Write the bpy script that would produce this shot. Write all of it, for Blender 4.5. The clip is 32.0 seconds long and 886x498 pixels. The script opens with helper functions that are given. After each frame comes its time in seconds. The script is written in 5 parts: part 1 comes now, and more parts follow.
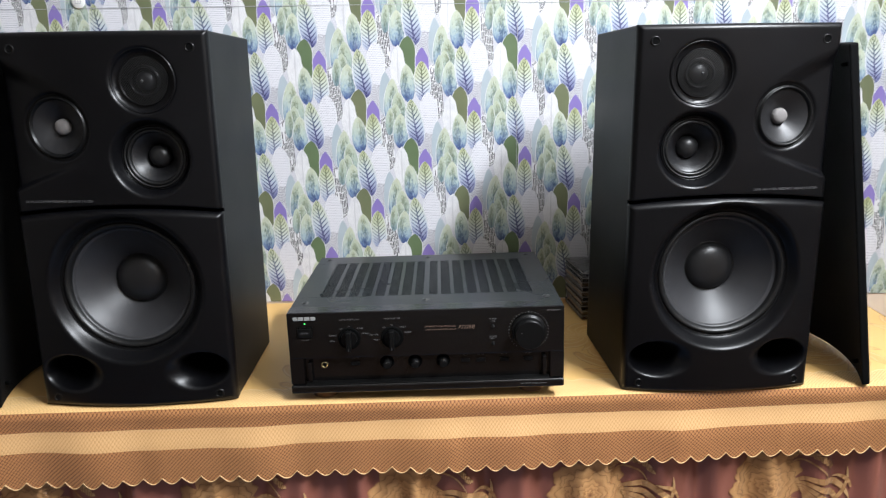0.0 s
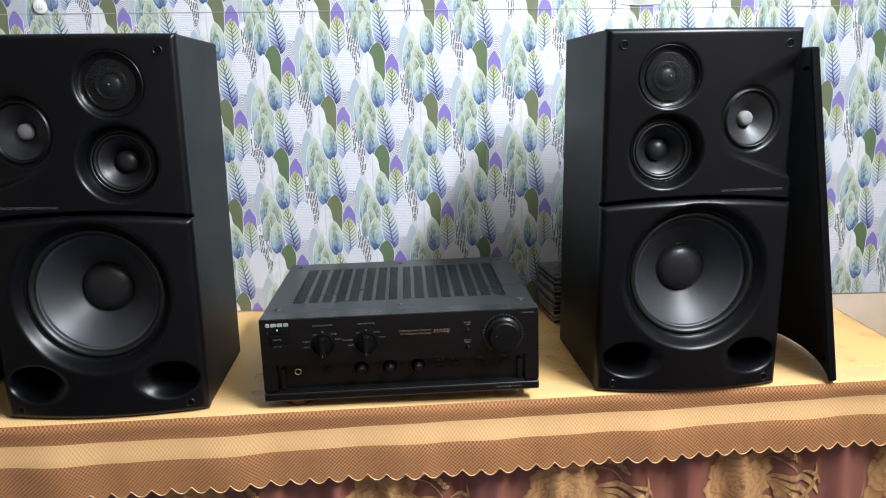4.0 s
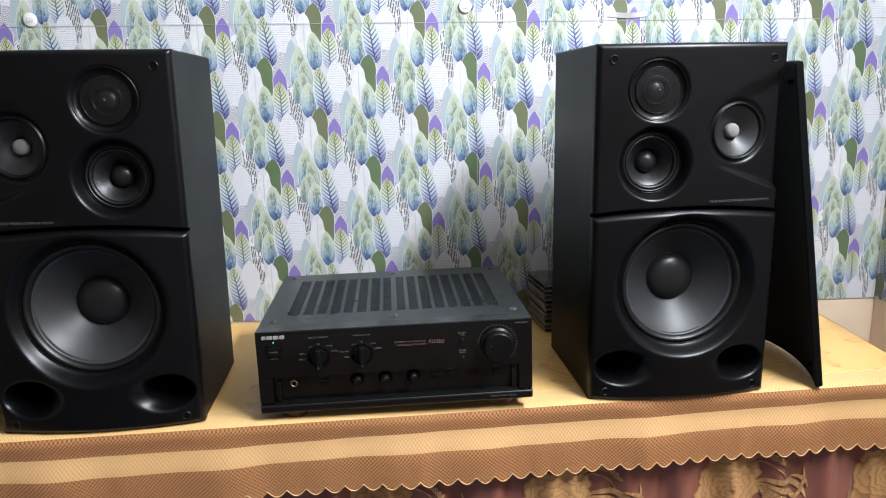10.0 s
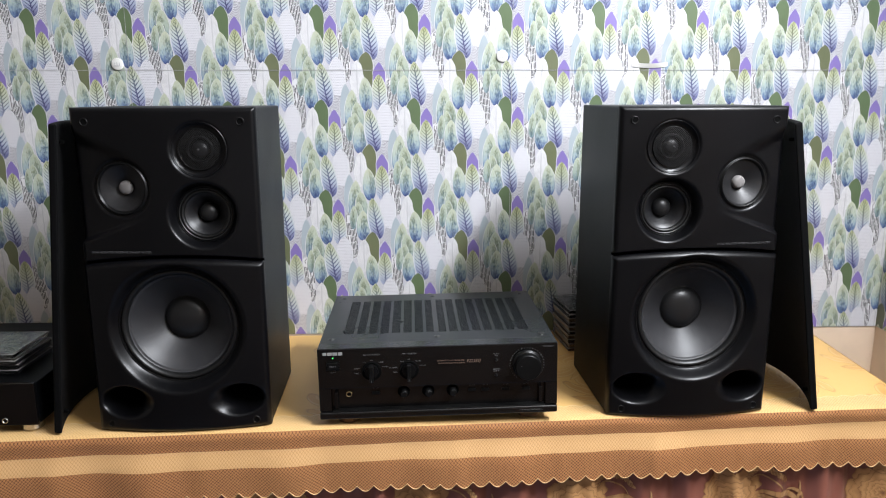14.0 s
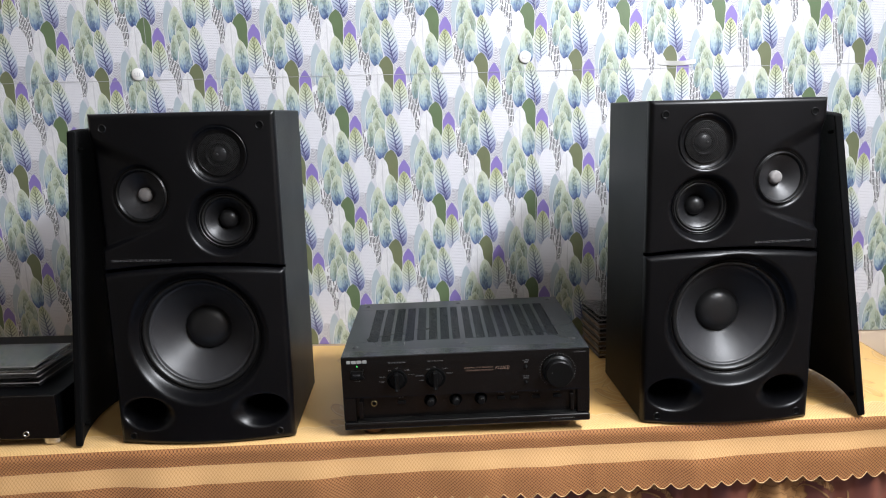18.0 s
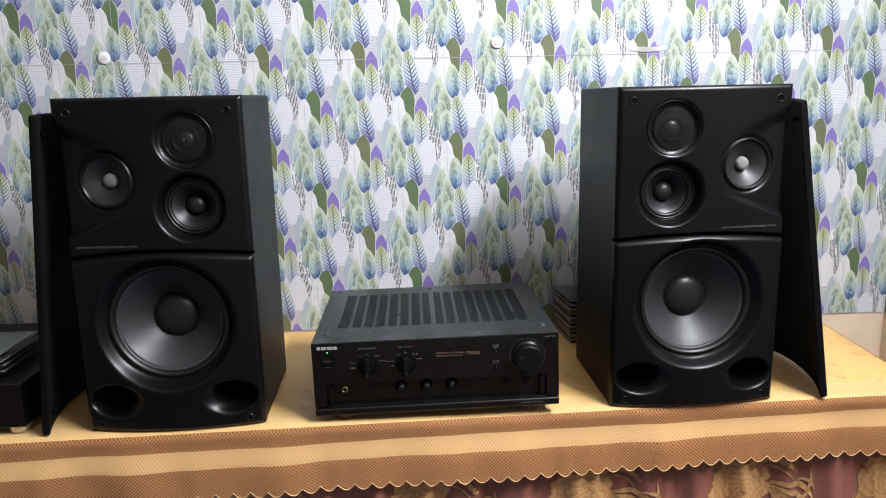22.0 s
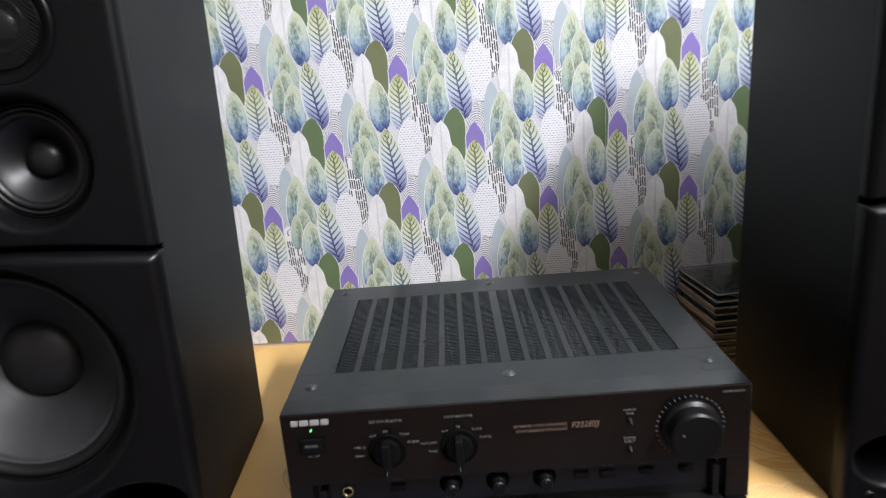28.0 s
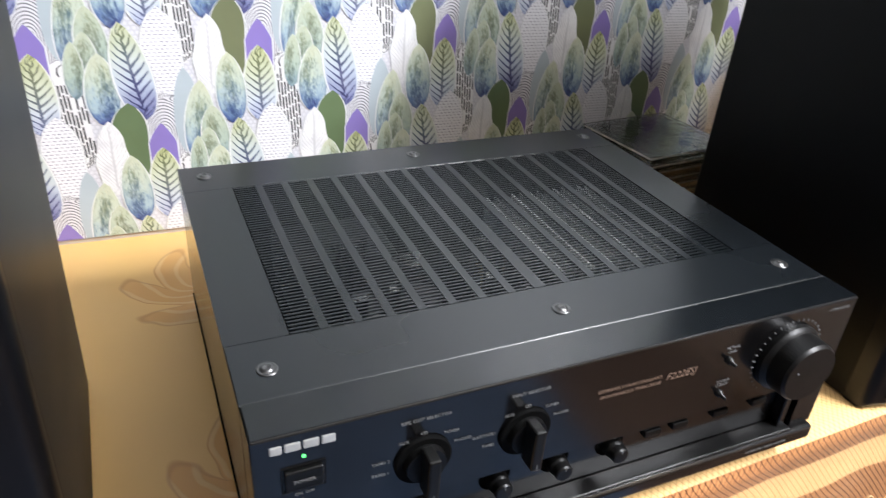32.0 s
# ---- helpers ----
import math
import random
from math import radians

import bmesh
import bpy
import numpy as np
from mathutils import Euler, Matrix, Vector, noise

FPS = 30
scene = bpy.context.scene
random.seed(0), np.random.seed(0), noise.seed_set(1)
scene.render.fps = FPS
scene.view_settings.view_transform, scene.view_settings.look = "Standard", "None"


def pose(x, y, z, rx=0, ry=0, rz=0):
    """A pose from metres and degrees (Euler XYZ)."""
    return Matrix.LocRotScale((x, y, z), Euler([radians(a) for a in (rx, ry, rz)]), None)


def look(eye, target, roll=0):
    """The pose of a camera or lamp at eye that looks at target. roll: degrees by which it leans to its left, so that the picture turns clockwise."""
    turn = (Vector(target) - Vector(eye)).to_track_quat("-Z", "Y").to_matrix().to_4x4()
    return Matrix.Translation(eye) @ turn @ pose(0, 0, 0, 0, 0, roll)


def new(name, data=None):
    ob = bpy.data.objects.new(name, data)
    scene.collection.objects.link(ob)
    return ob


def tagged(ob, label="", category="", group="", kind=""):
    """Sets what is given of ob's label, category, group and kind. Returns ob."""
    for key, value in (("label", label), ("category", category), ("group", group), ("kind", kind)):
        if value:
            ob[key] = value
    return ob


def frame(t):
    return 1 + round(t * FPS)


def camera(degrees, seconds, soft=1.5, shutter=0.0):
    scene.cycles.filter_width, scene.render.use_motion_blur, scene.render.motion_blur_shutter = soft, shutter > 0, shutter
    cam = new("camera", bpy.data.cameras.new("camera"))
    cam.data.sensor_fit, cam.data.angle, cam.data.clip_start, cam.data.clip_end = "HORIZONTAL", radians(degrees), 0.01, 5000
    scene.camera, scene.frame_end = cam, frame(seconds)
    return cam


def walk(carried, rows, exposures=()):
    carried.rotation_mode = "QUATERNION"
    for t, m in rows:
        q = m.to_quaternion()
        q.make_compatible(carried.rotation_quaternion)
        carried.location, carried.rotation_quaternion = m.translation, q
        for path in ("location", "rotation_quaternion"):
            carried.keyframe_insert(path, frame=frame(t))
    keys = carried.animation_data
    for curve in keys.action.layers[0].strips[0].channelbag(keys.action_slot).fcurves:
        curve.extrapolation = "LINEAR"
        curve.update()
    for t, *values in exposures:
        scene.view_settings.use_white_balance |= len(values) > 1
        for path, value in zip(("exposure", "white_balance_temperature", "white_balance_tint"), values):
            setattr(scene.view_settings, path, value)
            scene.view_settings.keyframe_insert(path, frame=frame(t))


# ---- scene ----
cam = camera(63.3, 32.0, soft=1.05, shutter=0.45)
PATH = [
    (0, (0.026, -1.1, 1.256), (0.026, 0.845, 0.787), -0.8),
    (0.5, (0.016, -1.096, 1.251), (0.081, 0.855, 0.815), -0.7),
    (1, (0.03, -1.087, 1.249), (0.038, 0.86, 0.793), -0.9),
    (1.5, (0.083, -1.09, 1.254), (0.008, 0.859, 0.809), -1.0),
    (2, (0.134, -1.089, 1.254), (-0.006, 0.847, 0.771), -0.8),
    (2.5, (0.118, -1.099, 1.257), (-0.018, 0.847, 0.816), -1.6),
    (3, (0.068, -1.105, 1.256), (0.034, 0.844, 0.808), -1.0),
    (3.5, (0.02, -1.1, 1.251), (0.095, 0.848, 0.806), -1.0),
    (5.5, (0.013, -1.101, 1.23), (0.118, 0.85, 0.802), -0.7),
    (6, (0.011, -1.099, 1.234), (0.121, 0.85, 0.799), -0.4),
    (6.5, (0.014, -1.098, 1.235), (0.111, 0.853, 0.807), -0.6),
    (7, (0.018, -1.096, 1.239), (0.119, 0.854, 0.807), -0.3),
    (7.5, (0.016, -1.093, 1.237), (0.114, 0.855, 0.793), -0.2),
    (8, (0.013, -1.095, 1.249), (0.084, 0.857, 0.816), -0.6),
    (8.5, (0.014, -1.097, 1.252), (0.085, 0.856, 0.828), -0.8),
    (9, (0.015, -1.1, 1.25), (0.088, 0.855, 0.837), -1.0),
    (9.5, (0.011, -1.103, 1.249), (0.078, 0.854, 0.839), -1.0),
    (10, (0.001, -1.11, 1.257), (0.135, 0.84, 0.831), -1.0),
    (10.5, (0.007, -1.156, 1.281), (0.094, 0.802, 0.882), -0.9),
    (11, (0.033, -1.257, 1.302), (0.092, 0.705, 0.919), -1.4),
    (11.5, (0.026, -1.302, 1.303), (0.113, 0.65, 0.875), -0.8),
    (12, (-0.025, -1.302, 1.329), (0.221, 0.636, 0.899), -1.9),
    (12.5, (-0.074, -1.306, 1.334), (0.148, 0.625, 0.861), -1.0),
    (13, (-0.071, -1.292, 1.336), (0.147, 0.645, 0.89), -0.9),
    (13.5, (-0.067, -1.268, 1.337), (0.099, 0.68, 0.915), -1.4),
    (14, (-0.039, -1.259, 1.338), (0.035, 0.697, 0.925), -0.1),
    (14.5, (-0.027, -1.245, 1.33), (0.046, 0.71, 0.915), 0.6),
    (15, (-0.03, -1.245, 1.329), (0.041, 0.71, 0.912), 1.1),
    (15.5, (-0.029, -1.238, 1.326), (0.052, 0.715, 0.904), 1.0),
    (17.5, (-0.039, -1.216, 1.313), (0.038, 0.737, 0.885), -0.9),
    (18, (-0.043, -1.226, 1.313), (-0.031, 0.738, 0.939), -1.4),
    (18.5, (-0.033, -1.222, 1.315), (0.005, 0.741, 0.933), -0.7),
    (19, (-0.034, -1.226, 1.313), (0.015, 0.734, 0.916), -0.9),
    (19.5, (-0.026, -1.224, 1.312), (0.033, 0.735, 0.914), -1.5),
    (20, (-0.031, -1.224, 1.313), (0.024, 0.735, 0.913), -1.1),
    (20.5, (-0.028, -1.223, 1.31), (0.031, 0.735, 0.907), -1.3),
    (21, (-0.033, -1.222, 1.311), (0.036, 0.735, 0.904), -1.0),
    (21.5, (-0.03, -1.224, 1.312), (0.037, 0.734, 0.907), -1.1),
    (22, (-0.027, -1.227, 1.313), (0.041, 0.728, 0.899), -1.2),
    (22.5, (-0.027, -1.225, 1.308), (0.05, 0.729, 0.888), -1.6),
    (23, (-0.023, -1.22, 1.309), (0.064, 0.73, 0.874), -1.4),
    (23.5, (-0.023, -1.224, 1.31), (0.069, 0.728, 0.885), -1.7),
    (24, (-0.022, -1.235, 1.314), (0.068, 0.719, 0.897), -1.8),
    (24.5, (-0.021, -1.234, 1.311), (0.074, 0.72, 0.899), -1.9),
    (25, (-0.02, -1.235, 1.313), (0.089, 0.72, 0.905), -2.0),
    (25.5, (-0.008, -1.232, 1.313), (0.068, 0.721, 0.891), -2.5),
    (27.5, (-0.047, -0.853, 1.247), (0.026, 1.075, 0.72), -3.9),
    (28, (-0.046, -0.637, 1.219), (-0.085, 1.286, 0.671), -3.6),
    (28.5, (-0.151, -0.487, 1.208), (0.254, 1.302, 0.411), -3.6),
    (29, (-0.214, -0.384, 1.169), (0.559, 1.184, 0.198), -0.6),
    (29.5, (-0.225, -0.358, 1.152), (0.59, 1.142, 0.111), 5.4),
    (30, (-0.246, -0.334, 1.151), (0.547, 1.158, 0.082), 7.4),
    (30.5, (-0.244, -0.325, 1.155), (0.558, 1.161, 0.082), 7.5),
    (31, (-0.235, -0.33, 1.158), (0.585, 1.159, 0.104), 7.4),
    (31.5, (-0.232, -0.33, 1.162), (0.57, 1.19, 0.138), 5.4),
    (32, (-0.246, -0.325, 1.169), (0.497, 1.253, 0.19), 4.9),
]
EXPOSURES = [(0.0, 0.17, 6150, 9), (1.5, 0.17, 5950, 8), (9.9, 0.13, 6050, 8), (11.0, 0.06, 6200, 10), (25.5, 0.05, 6250, 11), (27.5, 0.1, 6450, 12), (28.2, 0.2, 6300, 12), (29.2, 0.66, 6600, 15), (30.5, 0.70, 6350, 11), (32.0, 0.70, 6300, 11)]
walk(cam, [(t, look(eye, target, roll)) for t, eye, target, roll in PATH], EXPOSURES)

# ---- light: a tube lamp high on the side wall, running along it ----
world = bpy.data.worlds.new("room_world")
world.use_nodes = True
world.node_tree.nodes["Background"].inputs["Color"].default_value = (0.6, 0.7, 0.9, 1)
world.node_tree.nodes["Background"].inputs["Strength"].default_value = 0.02
scene.world = world
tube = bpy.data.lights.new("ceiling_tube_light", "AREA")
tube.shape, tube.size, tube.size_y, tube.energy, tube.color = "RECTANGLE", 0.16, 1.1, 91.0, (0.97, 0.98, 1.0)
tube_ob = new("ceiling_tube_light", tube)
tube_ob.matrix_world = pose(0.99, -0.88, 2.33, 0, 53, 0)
scene.view_settings.exposure = 0.0


# ---- node helpers ----
class Nodes:
    """A small wrapper for writing node materials as formulas."""

    def __init__(self, name):
        self.mat = bpy.data.materials.new(name)
        self.mat.use_nodes = True
        self.tree = self.mat.node_tree
        self.bsdf = self.tree.nodes["Principled BSDF"]
        self.coord = None

    def add(self, kind):
        return self.tree.nodes.new(kind)

    def put(self, socket, value):
        if isinstance(value, bpy.types.NodeSocket):
            self.tree.links.new(value, socket)
        elif isinstance(value, (tuple, list)) and socket.type == "RGBA":
            socket.default_value = (*value[:3], 1)
        else:
            socket.default_value = value

    def math(self, op, a, b=0.0, c=0.0):
        n = self.add("ShaderNodeMath")
        n.operation = op
        for k, v in enumerate((a, b, c)):
            self.put(n.inputs[k], v)
        return n.outputs[0]

    def mix(self, fac, a, b, blend="MIX"):
        n = self.add("ShaderNodeMix")
        n.data_type, n.blend_type = "RGBA", blend
        self.put(n.inputs[0], fac)
        self.put(n.inputs[6], a)
        self.put(n.inputs[7], b)
        return n.outputs[2]

    def ramp(self, fac, stops):
        n = self.add("ShaderNodeValToRGB")
        while len(n.color_ramp.elements) < len(stops):
            n.color_ramp.elements.new(0.5)
        for e, (p, c) in zip(n.color_ramp.elements, stops):
            e.position, e.color = p, (*c, 1)
        self.put(n.inputs[0], fac)
        return n.outputs[0]

    def where(self, kind="Object"):
        if self.coord is None:
            self.coord = self.add("ShaderNodeTexCoord")
        return self.coord.outputs[kind]

    def xyz(self, vector):
        n = self.add("ShaderNodeSeparateXYZ")
        self.put(n.inputs[0], vector)
        return n.outputs[0], n.outputs[1], n.outputs[2]

    def vec(self, x, y, z=0.0):
        n = self.add("ShaderNodeCombineXYZ")
        for k, v in enumerate((x, y, z)):
            self.put(n.inputs[k], v)
        return n.outputs[0]

    def noise(self, scale, detail=3.0, vector=None, rough=0.55):
        n = self.add("ShaderNodeTexNoise")
        self.put(n.inputs["Vector"], self.where() if vector is None else vector)
        n.inputs["Scale"].default_value, n.inputs["Detail"].default_value = scale, detail
        n.inputs["Roughness"].default_value = rough
        return n.outputs[0]

    def white(self, vector):
        n = self.add("ShaderNodeTexWhiteNoise")
        self.put(n.inputs["Vector"], vector)
        return n.outputs[0]

    def step(self, a, low, high):
        n = self.add("ShaderNodeMapRange")
        n.interpolation_type = "SMOOTHSTEP"
        self.put(n.inputs[0], a)
        n.inputs[1].default_value, n.inputs[2].default_value = low, high
        return n.outputs[0]

    def island(self):
        return self.add("ShaderNodeNewGeometry").outputs["Random Per Island"]

    def bump(self, height, strength=0.3, distance=0.001):
        n = self.add("ShaderNodeBump")
        n.inputs["Strength"].default_value, n.inputs["Distance"].default_value = strength, distance
        self.put(n.inputs["Height"], height)
        self.put(self.bsdf.inputs["Normal"], n.outputs[0])

    def done(self, color, rough=0.5, metal=0.0, **more):
        self.put(self.bsdf.inputs["Base Color"], color)
        self.put(self.bsdf.inputs["Roughness"], rough)
        self.put(self.bsdf.inputs["Metallic"], metal)
        for key, value in more.items():
            self.put(self.bsdf.inputs[key.replace("_", " ")], value)
        return self.mat


def surface(name, color, rough=0.5, metal=0.0, vary=0.12, grain=300.0, relief=0.15, depth=0.0005, stain=6.0, **more):
    """A plain surface with fine grain, wider stains and a little relief."""
    n = Nodes(name)
    fine, wide = n.noise(grain, 4.0), n.noise(stain, 3.0)
    dark = tuple(c * (1 - vary) for c in color)
    lift = tuple(min(1, c * (1 + vary)) for c in color)
    base = n.mix(n.step(wide, 0.3, 0.7), dark, lift)
    base = n.mix(n.math("MULTIPLY", fine, vary), base, (0.5, 0.5, 0.5), "OVERLAY")
    n.bump(fine, relief, depth)
    gloss = n.math("ADD", rough - 0.06, n.math("MULTIPLY", wide, 0.12))
    return n.done(base, gloss, metal, **more)


# ---- materials ----
PAINT_CREAM = surface("cream_wall_paint", (0.78, 0.62, 0.46), 0.65, vary=0.08, grain=120, relief=0.2)
PAINT_DULL = surface("dull_wall_paint", (0.23, 0.21, 0.19), 0.7, vary=0.08, grain=120)
CEILING_WHITE = surface("white_ceiling_paint", (0.80, 0.78, 0.74), 0.8, vary=0.04)
FLOOR_BROWN = surface("brown_floor_boards", (0.085, 0.047, 0.027), 0.35, vary=0.3, grain=40, stain=3)
REFLECTED_BLUE = surface("blue_fascia_reflection", (0.065, 0.105, 0.18), 0.9, vary=0.3, grain=400, relief=0.6, depth=0.004)
VINYL_BLACK = surface("black_vinyl_wrap", (0.0020, 0.0023, 0.0030), 0.42, vary=0.25, grain=900, relief=0.25, depth=0.0002, Specular_IOR_Level=0.15)
BAFFLE_BLACK = surface("satin_black_moulding", (0.0016, 0.0016, 0.0021), 0.34, vary=0.2, grain=1200, relief=0.10, depth=0.0002, Specular_IOR_Level=0.27)
RUBBER = surface("black_rubber_surround", (0.003, 0.003, 0.003), 0.42, vary=0.2, grain=500)
CONE_GREY = surface("dark_grey_woofer_cone", (0.024, 0.024, 0.026), 0.47, vary=0.15, grain=700, relief=0.2)
CAP_GREY = surface("satin_dust_cap", (0.013, 0.013, 0.0135), 0.36, vary=0.15, grain=700)
CONE_BLACK = surface("black_mid_cone", (0.008, 0.008, 0.009), 0.42, vary=0.15, grain=800)
CONE_PRESENCE = surface("grey_presence_cone", (0.011, 0.011, 0.012), 0.42, vary=0.15, grain=800)
CAP_SILVER = surface("pale_grey_cap", (0.17, 0.16, 0.155), 0.75, metal=0.0, vary=0.1)
MESH_METAL = surface("dark_wire_mesh", (0.030, 0.030, 0.030), 0.34, metal=0.6, vary=0.1)
TWEETER_BLACK = surface("matt_black_cup", (0.0015, 0.0015, 0.0015), 0.7, vary=0.2, grain=700, Specular_IOR_Level=0.06)
GRILLE_CLOTH = surface("black_grille_cloth", (0.002, 0.002, 0.0022), 0.8, vary=0.3, grain=1500, relief=0.5, depth=0.0004, Specular_IOR_Level=0.1)
# near-black that carries the shade of holes, gaps and the amplifier's inside
SHADE_BLACK = surface("unlit_shade_black", (0.002, 0.002, 0.002), 0.9, vary=0.2, Specular_IOR_Level=0.05)
AMP_PAINT = surface("black_enamelled_steel", (0.0048, 0.0062, 0.0076), 0.29, vary=0.2, grain=1500, relief=0.10, depth=0.0002, Specular_IOR_Level=0.45)
AMP_LIP = surface("satin_black_lip", (0.0035, 0.0045, 0.0055), 0.2, vary=0.2, grain=300, relief=0.04, depth=0.0001, Specular_IOR_Level=0.45)
AMP_SIDE = surface("polished_black_side", (0.004, 0.004, 0.004), 0.15, vary=0.2, grain=60, relief=0.02, depth=0.0001, Specular_IOR_Level=0.5)
AMP_GLOSS = surface("glossy_black_fascia", (0.0030, 0.0028, 0.0030), 0.16, vary=0.2, grain=60, relief=0.02, depth=0.0001, Specular_IOR_Level=0.68)
KNOB_BLACK = surface("black_knob", (0.003, 0.003, 0.003), 0.36, vary=0.2, grain=900, Specular_IOR_Level=0.25)
STEEL = surface("bright_steel", (0.55, 0.55, 0.53), 0.25, metal=1.0, vary=0.1)
HIGHLIGHT_GREY = surface("grey_edge_highlight", (0.16, 0.16, 0.16), 0.35, metal=0.8, vary=0.3)
FOOT_BRONZE = surface("dull_bronze_rim", (0.10, 0.055, 0.03), 0.35, metal=0.7, vary=0.2)
SCREW_STEEL = surface("dark_screw_steel", (0.12, 0.12, 0.12), 0.3, metal=0.9, vary=0.2)
BRASS = surface("gilt_brass", (0.75, 0.58, 0.30), 0.25, metal=1.0, vary=0.1)
PRINT_WHITE = surface("white_silkscreen_print", (0.13, 0.13, 0.13), 0.6, vary=0.03)
PRINT_DIM = surface("faded_silkscreen_print", (0.085, 0.085, 0.085), 0.6, vary=0.03)
PRINT_BRONZE = surface("bronze_silkscreen_print", (0.17, 0.11, 0.08), 0.5, vary=0.03)
LOGO_SILVER = surface("silver_raised_badge", (0.42, 0.42, 0.41), 0.3, metal=0.4, vary=0.03)
PLASTIC_WHITE = surface("white_plastic", (0.75, 0.75, 0.72), 0.35, vary=0.05)
CASE_DARK = surface("dark_disc_tray", (0.02, 0.02, 0.022), 0.3, vary=0.2)
CASE_PAPER = surface("printed_inlay_paper", (0.20, 0.14, 0.12), 0.5, vary=0.5, grain=60, stain=40)
CASE_BROWN = surface("brown_inlay_spine", (0.22, 0.15, 0.09), 0.5, vary=0.3, grain=80, stain=30)
CASE_EDGE = surface("pale_clear_rim", (0.32, 0.31, 0.30), 0.25, vary=0.4, grain=200, stain=60)
WOOD_TABLE = surface("brown_table_wood", (0.20, 0.11, 0.06), 0.4, vary=0.25, grain=60, stain=4)
HEATSINK = surface("dull_aluminium_fins", (0.55, 0.55, 0.53), 0.35, metal=0.8, vary=0.2)


def clear_plastic():
    n = Nodes("clear_polystyrene")
    n.bump(n.noise(45, 3.0), 0.35, 0.004)
    return n.done((0.95, 0.97, 0.96), 0.06, 0.0, Transmission_Weight=1.0, IOR=1.49)


def led_green():
    n = Nodes("green_led")
    return n.done((0.05, 0.5, 0.1), 0.4, Emission_Color=(0.10, 0.9, 0.15), Emission_Strength=1.5)


CLEAR, LED = clear_plastic(), led_green()


def leaf_uv(n):
    """u from -1 to 1 across a leaf, v from 0 at its foot to 1 at its tip, and u's size."""
    u, v, _ = n.xyz(n.where("UV"))
    u = n.math("MULTIPLY_ADD", u, 2.0, -1.0)
    return u, v, n.math("ABSOLUTE", u)


PAPER_GLOSS = 0.36


def print_done(n, base, edge=True):
    """Finish one printed shape: thin white keyline with a grey hairline, a little faded, satin vinyl gloss."""
    fade = n.math("MULTIPLY", n.step(n.noise(38, 4.0), 0.5, 0.75), 0.14)
    base = n.mix(fade, base, (0.56, 0.57, 0.61))
    if edge:
        u, v, a = leaf_uv(n)
        base = n.mix(n.math("MULTIPLY", n.step(a, 0.885, 0.915), 0.85), base, (0.68, 0.69, 0.70))
        base = n.mix(n.math("MULTIPLY", n.step(a, 0.965, 0.985), 0.6), base, (0.22, 0.24, 0.25))
    n.bump(n.noise(900, 2.0), 0.12, 0.0002)
    return n.done(base, PAPER_GLOSS)


def leaf_veined(name, stops, veins):
    """Feather-like tapering veins that leave the rib steeply and curve upwards."""
    n = Nodes(name)
    u, v, a = leaf_uv(n)
    wash = n.noise(55, 4.0)
    base = n.ramp(n.math("MULTIPLY_ADD", n.math("SUBTRACT", wash, 0.5), 0.35, v), stops)
    bend = n.math("MULTIPLY", n.math("SUBTRACT", n.noise(90, 2.0), 0.5), 0.3)
    side = n.math("MULTIPLY", n.math("GREATER_THAN", u, 0.0), 0.35)
    run = n.math("SUBTRACT", n.math("MULTIPLY", v, 11.0), n.math("MULTIPLY", n.math("POWER", a, 1.2), 2.0))
    run = n.math("FRACT", n.math("ADD", run, n.math("ADD", bend, side)))
    thick = n.math("MULTIPLY_ADD", n.math("SUBTRACT", 1.0, a), 0.13, 0.06)
    line = n.math("SUBTRACT", 1.0, n.step(n.math("SUBTRACT", n.math("ABSOLUTE", n.math("SUBTRACT", run, 0.5)), thick), -0.04, 0.05))
    line = n.math("MULTIPLY", line, n.math("SUBTRACT", 1.0, n.step(a, 0.74, 0.86)))
    rib = n.math("SUBTRACT", 1.0, n.step(a, 0.04, 0.09))
    base = n.mix(n.math("MULTIPLY", n.math("MAXIMUM", line, rib), 0.95), base, n.ramp(v, veins))
    return print_done(n, base)


def leaf_wash(name, stops, streak):
    """Watercolour leaf: pale, with pigment bled into a feathered dark heart and a dark foot."""
    n = Nodes(name)
    u, v, a = leaf_uv(n)
    seed = n.math("MULTIPLY", n.island(), 40.0)
    wet = n.noise(2.6, 6.0, n.vec(n.math("MULTIPLY", u, 1.3), n.math("MULTIPLY", v, 2.6), seed), 0.66)
    fine = n.noise(4.2, 6.0, n.vec(n.math("MULTIPLY", u, 1.5), n.math("MULTIPLY", v, 2.4), seed), 0.70)
    t = n.math("ADD", v, n.math("MULTIPLY", n.math("SUBTRACT", wet, 0.5), 0.75))
    base = n.ramp(t, stops)
    off = n.math("MULTIPLY", n.math("SUBTRACT", n.island(), 0.45), 0.9)
    w = n.math("ABSOLUTE", n.math("ADD", n.math("SUBTRACT", u, off), n.math("MULTIPLY", n.math("SUBTRACT", wet, 0.5), 1.8)))
    heart = n.math("MULTIPLY", n.math("SUBTRACT", 1.0, n.step(w, 0.05, 0.75)), n.math("SUBTRACT", 1.0, n.step(v, 0.70, 0.97)))
    load = n.math("ADD", n.math("MULTIPLY", fine, 1.0), n.math("MULTIPLY", heart, 0.20))
    pigment = n.math("MULTIPLY", n.step(load, 0.48, 0.82), 0.88)
    base = n.mix(pigment, base, n.ramp(t, streak))
    pool = n.math("MULTIPLY", n.step(a, 0.70, 0.88), n.math("SUBTRACT", 1.0, n.step(v, 0.35, 0.8)))
    base = n.mix(n.math("MULTIPLY", pool, 0.35), base, n.ramp(t, streak))
    return print_done(n, base)


